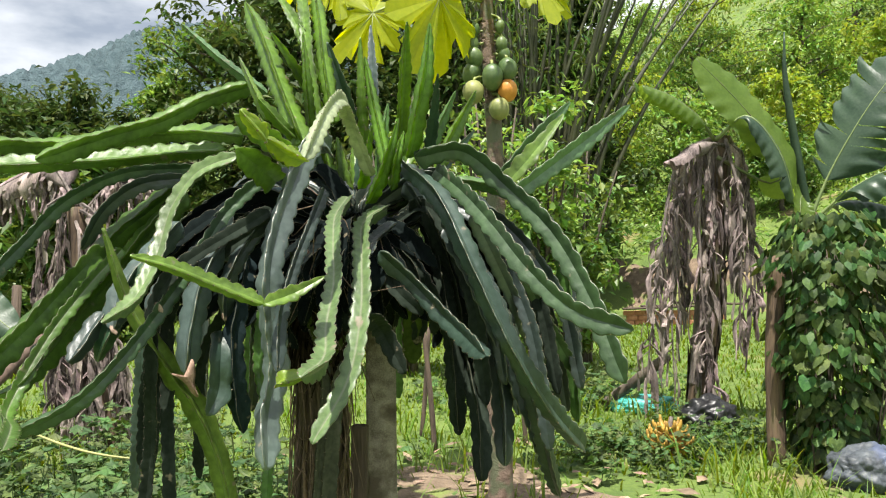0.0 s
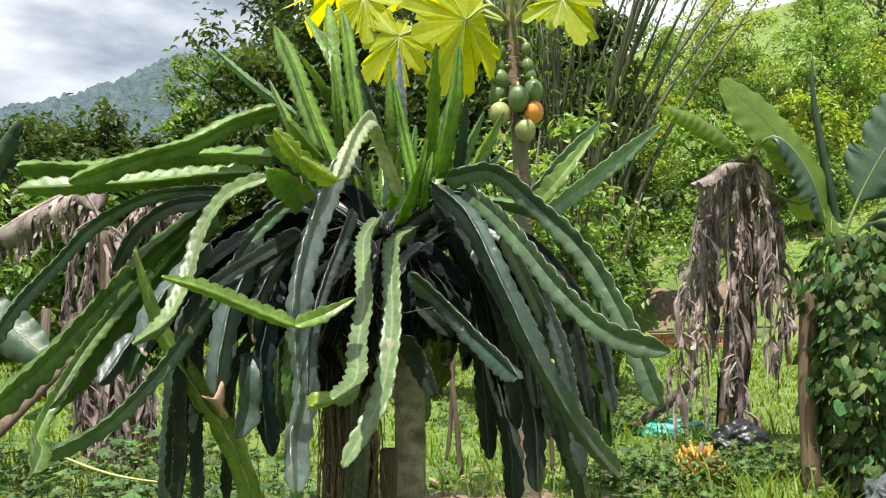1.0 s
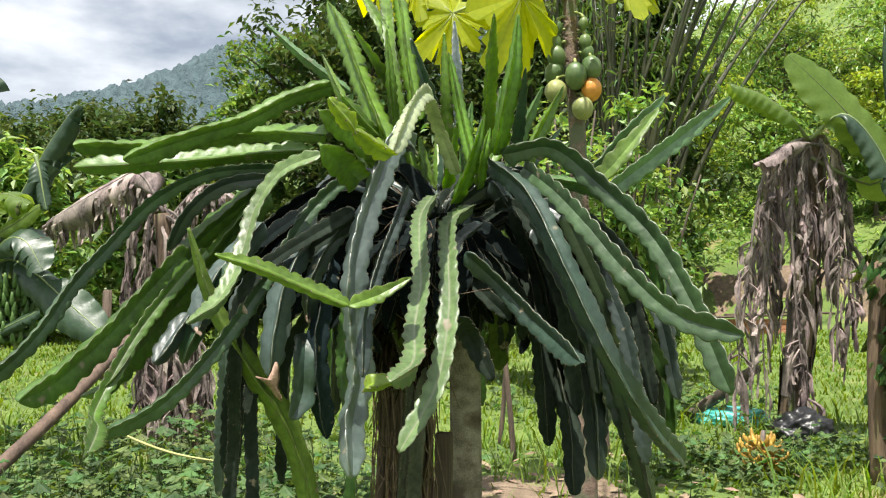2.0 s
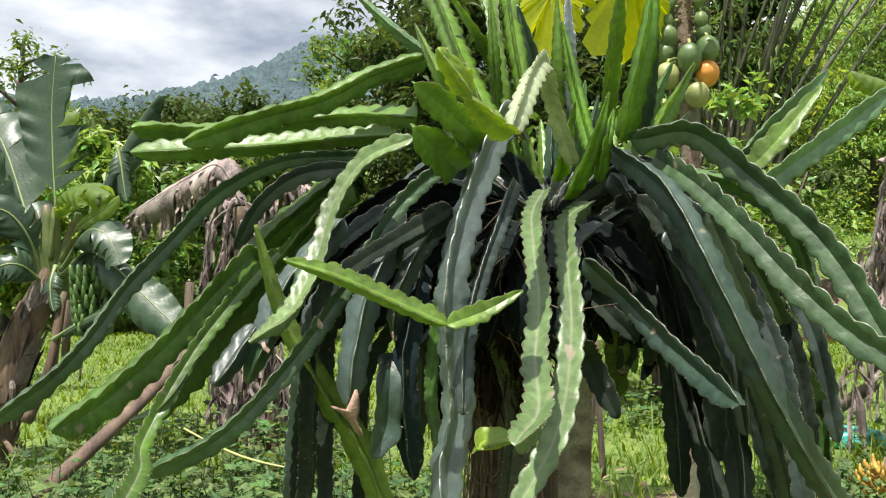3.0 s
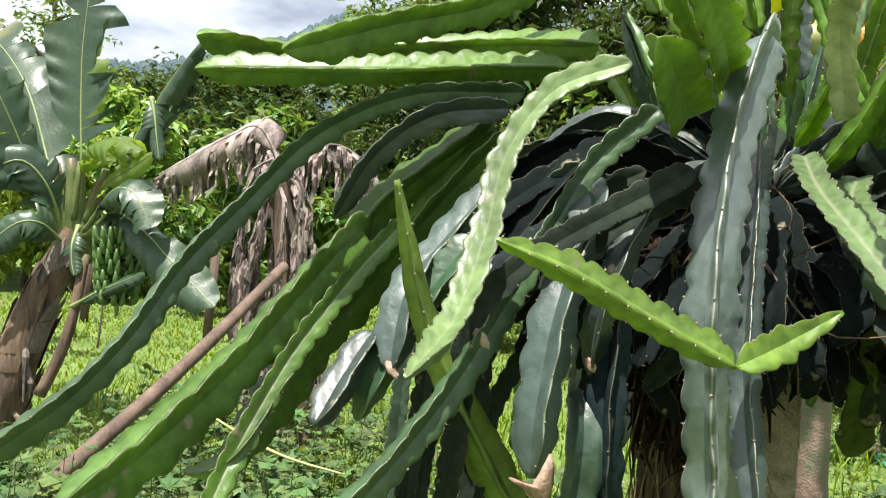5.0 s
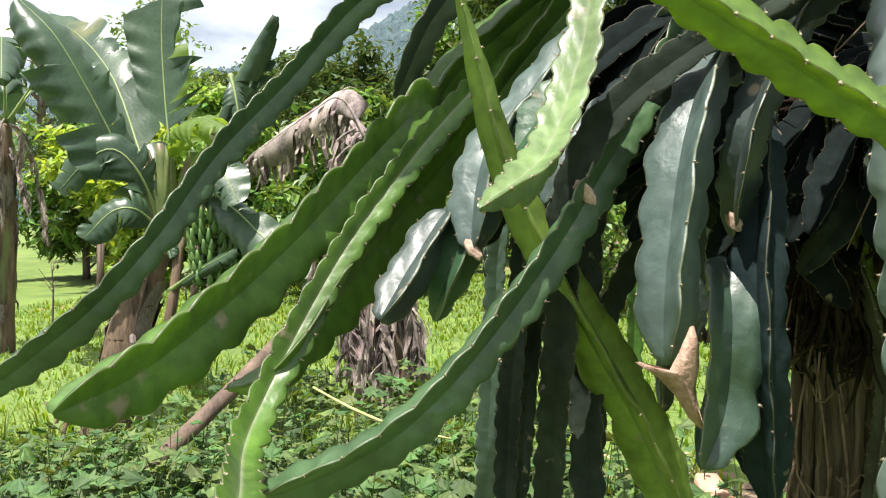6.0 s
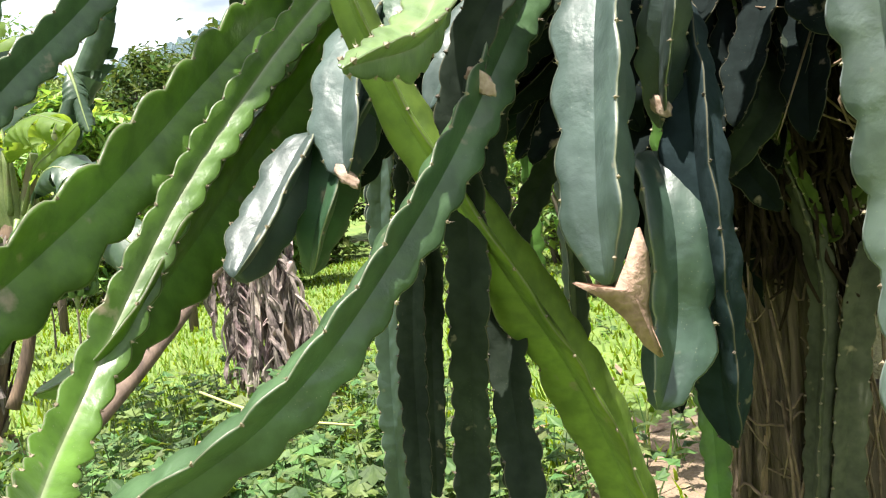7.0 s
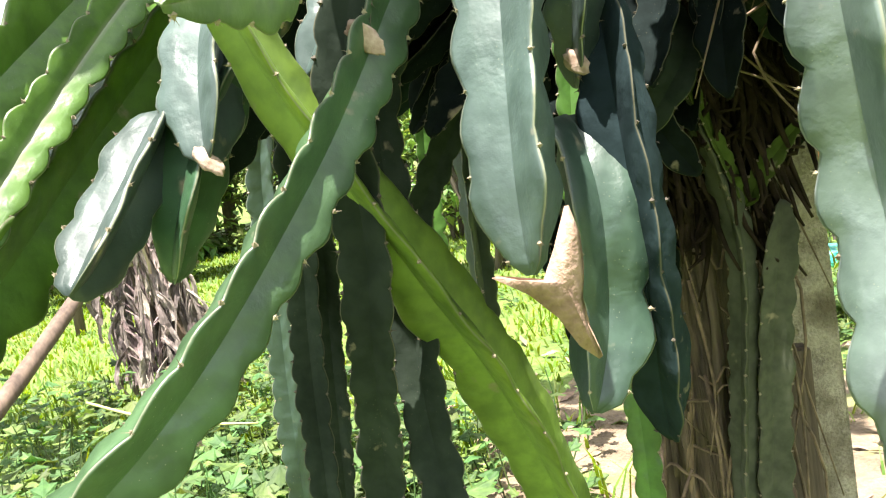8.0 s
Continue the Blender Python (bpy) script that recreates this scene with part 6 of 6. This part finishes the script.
def papaya_tree():
    x, y = 0.25, 4.27
    t = thing("papaya_tree", "papaya tree with clustered green fruit and yellow leaves", "papaya tree", (x, y, rise(x, y)))
    trunk_pts = [(x + .03, y, -.05), (x + .02, y, 1.0), (x + .015, y, 2.1), (x - .015, y, 2.65), (x - .02, y, 3.1)]
    part("trunk", tube(trunk_pts, [.07, .062, .05, .044, .03], 14, 60, .12, 3), PAPAYA_TRUNK, t)
    rnd = random.Random(4)
    scars = []
    for i in range(90):
        z, a = rnd.uniform(1.5, 2.8), rnd.uniform(0, 6.283)
        cx = np.interp(z, (1, 2, 2.75), (x + .02, x + .015, x - .015))
        r = np.interp(z, (1, 2.75), (.06, .044))
        p = Vector((cx + math.cos(a) * r, y + math.sin(a) * r, z))
        lat = Vector((-math.sin(a), math.cos(a), 0)) * .016
        o = Vector((math.cos(a), math.sin(a), 0)) * .007
        scars.append(([p - lat, p + Vector((0, 0, -.014)) + o, p + lat, p + Vector((0, 0, .011)) + o], [(0, 1, 2, 3)]))
    part("scar_pattern", joined(scars), PAPAYA_TRUNK, t, smooth=False, kind="stuff")
    fruit = [  # across, height, depth before the trunk, radius, half length, skin
        (.25, 2.45, .10, .056, .068, PAPAYA_GREEN), (.334, 2.50, .06, .052, .062, PAPAYA_GREEN), (.333, 2.385, .07, .052, .058, PAPAYA_RIPE), (.151, 2.375, .09, .057, .06, PAPAYA_PALE), (.286, 2.285, .09, .055, .058, PAPAYA_PALE),
        (.157, 2.568, .05, .048, .055, PAPAYA_GREEN), (.145, 2.485, .04, .05, .058, PAPAYA_GREEN), (.151, 2.645, .04, .032, .045, PAPAYA_GREEN), (.307, 2.645, .03, .032, .04, PAPAYA_GREEN), (.318, 2.59, .02, .036, .045, PAPAYA_GREEN),
        (.165, 2.72, .04, .026, .038, PAPAYA_GREEN), (.3, 2.74, .03, .025, .035, PAPAYA_GREEN), (.215, 2.56, -.09, .05, .06, PAPAYA_GREEN), (.3, 2.44, -.1, .052, .06, PAPAYA_GREEN)]
    for i, (fx, z, before, r, h, mat) in enumerate(fruit):
        bm = bmesh.new()
        bmesh.ops.create_uvsphere(bm, u_segments=20, v_segments=12, radius=1)
        for v in bm.verts:
            a = math.atan2(v.co.y, v.co.x)
            k = 1 + .035 * math.cos(5 * a + i)
            v.co = Vector((v.co.x * r * k, v.co.y * r * k, v.co.z * h * (1.12 if v.co.z < 0 else 1)))
        fy = y - before
        bmesh.ops.transform(bm, matrix=pose(fx, fy, z, random.Random(i).uniform(-14, 14), random.Random(i + 9).uniform(-16, 16), 0), verts=bm.verts)
        fr = part("fruit", bm, mat, t, "ripe orange fruit with pecked skin" if mat is PAPAYA_RIPE else "")
        part("fruit_stalk", tube([(x, y - .02 * (before > 0), z + h + .03), (x + (fx - x) * .8, fy + .02, z + h + .02), (fx, fy, z + h * .85)], [.008, .008, .01], 5, 6), PAPAYA_STALK, fr)
    crown = Vector((x - .02, y, 3.0))
    leaves = [((-.02, 3.95, 2.8), (-.1, 0, -1), .44, (.9, -1, .25)), ((-.36, 4.0, 2.74), (-.5, 0, -.9), .3, (-.2, -1, .3)), ((-.55, 4.1, 2.98), (-.8, 0, -.5), .28, (-.2, -1, .5)),
              ((.48, 4.05, 2.93), (.6, 0, -.8), .27, (.2, -1, .4)), ((-.2, 4.8, 3.3), (-.3, 1, -.2), .45, (0, -.5, 1)), ((.5, 4.7, 3.4), (.6, .6, -.2), .45, (.2, -.4, 1)), ((-.7, 4.5, 3.25), (-1, .2, -.3), .45, (-.3, -.5, 1)),
              ((.2, 3.6, 3.55), (.2, -1, -.1), .36, (.1, -.5, 1))]
    for i, (hub, out, size, facing) in enumerate(leaves):
        papaya_leaf(t, hub, out, size, i, facing)
        h = Vector(hub)
        part("leaf_stalk", tube([crown + Vector((0, 0, -.12)), crown.lerp(h, .5) + Vector((0, 0, .03)), h], [.014, .01, .006], 7, 10), PAPAYA_STALK, t)
    for i in range(8):
        a = i * .8
        part("leaf_stalk", tube([crown + Vector((0, 0, -.1)), crown + Vector((math.cos(a) * .07, math.sin(a) * .07, .15)), crown + Vector((math.cos(a) * .28, math.sin(a) * .28, .6))], [.013, .01, .006], 6, 8), PAPAYA_STALK, t)


papaya_tree()


# ---- vine on a support ----
def vine_column():
    rnd = random.Random(61)
    t = thing("climbing_vine", "pepper vine with heart-shaped green leaves climbing a support", "vine", (2.72, 5.65, rise(2.72, 5.65)))
    part("support_stake", tube([(2.37, 5.75, -.05), (2.36, 5.75, .8), (2.4, 5.75, 1.5)], [.07, .065, .06], 10, 12, .1, 3), BANANA_STEM, t, "brown weathered support trunk")
    pieces = []
    for i in range(1500):
        z = 0.05 + 1.75 * rnd.random() ** .9
        a = rnd.uniform(0, 6.283)
        w = np.interp(z, (0, .25, .9, 1.5, 1.8), (.2, .3, .4, .46, .26))
        r = w * rnd.uniform(.55, 1.05) ** .6 * (1 + .5 * noise.noise((math.cos(a) * 2, math.sin(a) * 2, z * 3)))
        out = Vector((math.cos(a), math.sin(a), 0))
        p = Vector((2.74, 5.65, z)) + out * r * Vector((1.0, .9, 1)).x
        s = rnd.uniform(.05, .105)
        d = (out * rnd.uniform(.1, .7) + Vector((rnd.gauss(0, .3), rnd.gauss(0, .3), -1))).normalized()
        side = d.cross(out + Vector((rnd.gauss(0, .4), rnd.gauss(0, .4), .35))).normalized()
        up = side.cross(d)
        if up.dot(out) < 0:
            up = -up
        shape = ((0, 0), (-.28, .34), (-.08, .56), (.3, .52), (.68, .28), (1, 0))
        verts = [p + up * -.003]
        ring = [p + d * s * u + side * s * v - up * s * .35 * v for u, v in shape] + [p + d * s * u - side * s * v - up * s * .35 * v for u, v in shape[-2:0:-1]]
        mid = p + d * s * .4 + up * .004
        verts = [mid] + ring
        pieces.append((verts, [(0, k, k % len(ring) + 1) for k in range(1, len(ring) + 1)]))
    part("foliage", joined(pieces), VINE_LEAF, t, smooth=False, kind="stuff")
    stems = []
    for i in range(26):
        a, r = rnd.uniform(0, 6.283), rnd.uniform(.1, .32)
        f = Vector((2.74 + math.cos(a) * r, 5.65 + math.sin(a) * r, 0))
        stems.append(tube([f, f + Vector((rnd.gauss(0, .1), rnd.gauss(0, .1), .8)), f + Vector((rnd.gauss(0, .15), rnd.gauss(0, .15), 1.6))], [.008, .006, .003], 5, 8, .2, i))
    part("stem_tangle", joined(stems), TREE_BARK, t, kind="stuff")


vine_column()


# ---- bags, fruit, wood and bricks in the yard ----
def crumpled_bag(name, label, at, size, material, seed, knot=True):
    rnd = random.Random(seed)
    bm = bmesh.new()
    bmesh.ops.create_icosphere(bm, subdivisions=5, radius=1)
    for v in bm.verts:
        p = v.co.copy()
        n = noise.noise(p * 2.1 + Vector((seed, 0, 0))) * .22 + (abs(noise.noise(p * 3.3 + Vector((0, seed, 0)))) - abs(noise.noise(p * 6.1 + Vector((seed, 3, 0))))) * .14 + noise.noise(p * 14) * .012
        p *= 1 + n
        p.z = max(p.z, -.55)
        if knot and p.z > .55:
            k = min(1, (p.z - .55) / .5)
            p.x *= 1 - .7 * k
            p.y *= 1 - .7 * k
            p.z += .25 * k
        v.co = Vector((at[0] + p.x * size[0], at[1] + p.y * size[1], at[2] + (p.z + .55) * size[2]))
    ob = part(name, bm, material, None)
    return tagged(ob, label, "plastic bag")


crumpled_bag("rubbish_bag", "crumpled shiny black plastic bag on the grass", (2.24, 6.85, rise(2.24, 6.85)), (.24, .2, .19), BLACK_BAG, 1, False)
crumpled_bag("rubbish_bag", "crumpled turquoise plastic bag lying flat", (1.92, 7.75, rise(1.92, 7.75)), (.34, .2, .1), TEAL_BAG, 2, False)
crumpled_bag("rubbish_bag", "crumpled silvery grey plastic sack on the ground", (2.72, 5.2, rise(2.72, 5.2)), (.25, .2, .17), SILVER_BAG, 3, False)


def ripe_bunch():
    """A cut bunch set on the ground: tiers of curved fingers round a stub of stalk, tips turned up."""
    x, y = 1.65, 6.0
    t = thing("banana_bunch", "bunch of ripe yellow-brown bananas set down on the weeds", "bananas", (x, y, rise(x, y)))
    rnd = random.Random(8)
    c = Vector((x, y, rise(x, y)))
    part("bunch_stalk", tube([c + Vector((0, 0, .02)), c + Vector((.01, 0, .15)), c + Vector((.03, .01, .3))], [.03, .026, .014], 8, 8, .1, 2), BANANA_DRY, t)
    for z, n, out in ((.05, 13, .16), (.11, 13, .15), (.17, 11, .12), (.22, 8, .085)):
        for k in range(n):
            a = 2 * math.pi * (k + rnd.uniform(-.25, .25)) / n + z * 9
            d = Vector((math.cos(a), math.sin(a), 0))
            reach, lift = out * rnd.uniform(.85, 1.1), rnd.uniform(.05, .085)
            p = c + d * .02 + Vector((0, 0, z))
            part("banana", tube([p, p + d * reach * .6 + Vector((0, 0, -.012)), p + d * reach + Vector((0, 0, lift * .5)), p + d * reach * 1.02 + Vector((0, 0, lift))], [.009, .019, .018, .006], 7, 9, .06, k), BANANA_RIPE, t)


ripe_bunch()

log = part("dead_log", tube([(1.55, 7.9, .06), (1.8, 7.7, .3), (2.06, 7.45, .58)], [.05, .055, .045], 9, 12, .2, 5), TREE_BARK, None)
tagged(log, "short dark log leaning on the banana plant", "log")
for a, b, r, lab in (((-.11, 6.2, -.05), (-.2, 6.25, 1.0), .022, "thin weathered wooden stake"), ((-.24, 6.6, -.05), (-.16, 6.55, .95), .02, "thin weathered wooden stake"), ((0.62, 6.4, -.05), (0.55, 6.4, .8), .02, "thin weathered wooden stake")):
    tagged(part("stake", tube([a, Vector(a).lerp(Vector(b), .5) + Vector((.01, 0, 0)), b], [r, r, r * .8], 7, 8, .15, 2), WOOD, None), lab, "stake", "stakes in the yard")

pole = part("wooden_pole", tube([(-3.15, 3.55, -.05), (-2.862, 4.485, .539), (-2.722, 5.009, .89), (-2.66, 5.75, 1.29)], [.042, .041, .038, .034], 12, 30, .1, 6), POLE, None)
tagged(pole, "long smooth brown wooden pole leaning towards the withered banana plant", "pole")

for x, y, h in ((-5.8, 10.5, 1.25), (-8.3, 11.3, 1.2), (-3.2, 10.2, 1.2), (-11, 12.2, 1.2)):
    tagged(part("fence_post", block((.1, .1, h + .1), (x, y, h / 2 + rise(x, y) - .05), (0, 2, 8), .012), WOOD, None), "short grey weathered fence post in the grass", "fence post", "posts across the meadow")

for i, (x, y, h) in enumerate(((-6.6, 9.3, .95), (-7.4, 9.9, .8), (-9.2, 9.4, .9), (-4.4, 9.0, .7))):
    t = thing("sapling", "thin bare sapling in the meadow", "sapling", (x, y, rise(x, y)), "saplings in the meadow")
    z = rise(x, y)
    part("stem", tube([(x, y, z - .05), (x + .03, y, z + h * .5), (x + .01, y, z + h)], [.016, .012, .005], 6, 8, .2, i), TREE_BARK, t)
    for k in range(5):
        a = k * 1.26 + i
        part("twig", tube([(x + .02, y, z + h * (.45 + .1 * k)), (x + math.cos(a) * .1, y + math.sin(a) * .1, z + h * (.6 + .1 * k)), (x + math.cos(a) * .18, y + math.sin(a) * .18, z + h * (.72 + .1 * k))], [.007, .005, .002], 5, 5), TREE_BARK, t)


def brick_stack():
    t = thing("brick_stack", "low stack of red clay bricks with grey boards on top", "brick stack", (5.2, 18.6, rise(5.2, 18.6)))
    base, made = None, 0
    me = mesh_of("brick", *brick_geo(), BRICK, False)
    for lvl in range(3):
        for k in range(9):
            ob = new("brick", me)
            ob.parent = t
            ob.matrix_parent_inverse = Matrix.Translation((-5.2, -18.6, -rise(5.2, 18.6)))
            ob.matrix_basis = pose(4.25 + k * .26 + (lvl % 2) * .08, 18.6 + .04 * ((k * 7) % 3), .06 + lvl * .115, 0, 0, 4 * ((k * 5) % 3 - 1))
    for k, (dx, ln, z, yaw) in enumerate(((-.2, 1.4, .42, 3), (.5, 1.9, .45, -4), (1.2, 1.6, .5, 6))):
        part("board", block((ln, .16, .05), (5.0 + dx, 18.5 + .08 * k, z), (0, 2 * k - 2, yaw), .01), WOOD, t)


def brick_geo():
    bm = bmesh.new()
    bmesh.ops.create_cube(bm, size=1)
    bmesh.ops.scale(bm, vec=(.24, .12, .11), verts=bm.verts)
    bmesh.ops.bevel(bm, geom=bm.edges[:], offset=.008, segments=1, affect="EDGES")
    v, f = [q.co.copy() for q in bm.verts], []
    bm.verts.index_update()
    f = [tuple(q.index for q in face.verts) for face in bm.faces]
    bm.free()
    return v, f


brick_stack()

tagged(part("clay_piece", block((.11, .2, .1), (-.6, 4.95, .08 + rise(-.6, 4.95)), (14, 4, 24), .008), TILE, None), "broken pink clay brick lying on the soil", "brick")
yellow_stalk = part("fallen_stalk", tube([(-2.48, 4.6, .54), (-2.25, 4.56, .46), (-2.0, 4.5, .41), (-1.72, 4.5, .37)], [.006, .008, .007, .005], 7, 14, .1, 2), STALK, None)
tagged(yellow_stalk, "pale yellow fallen plant stalk across the weeds", "stalk")
heap = crumpled_bag("dry_heap", "low heap of dry brown plant debris", (-1.45, 4.3, rise(-1.45, 4.3)), (.22, .16, .1), LITTER, 9, False)
tagged(heap, category="debris")
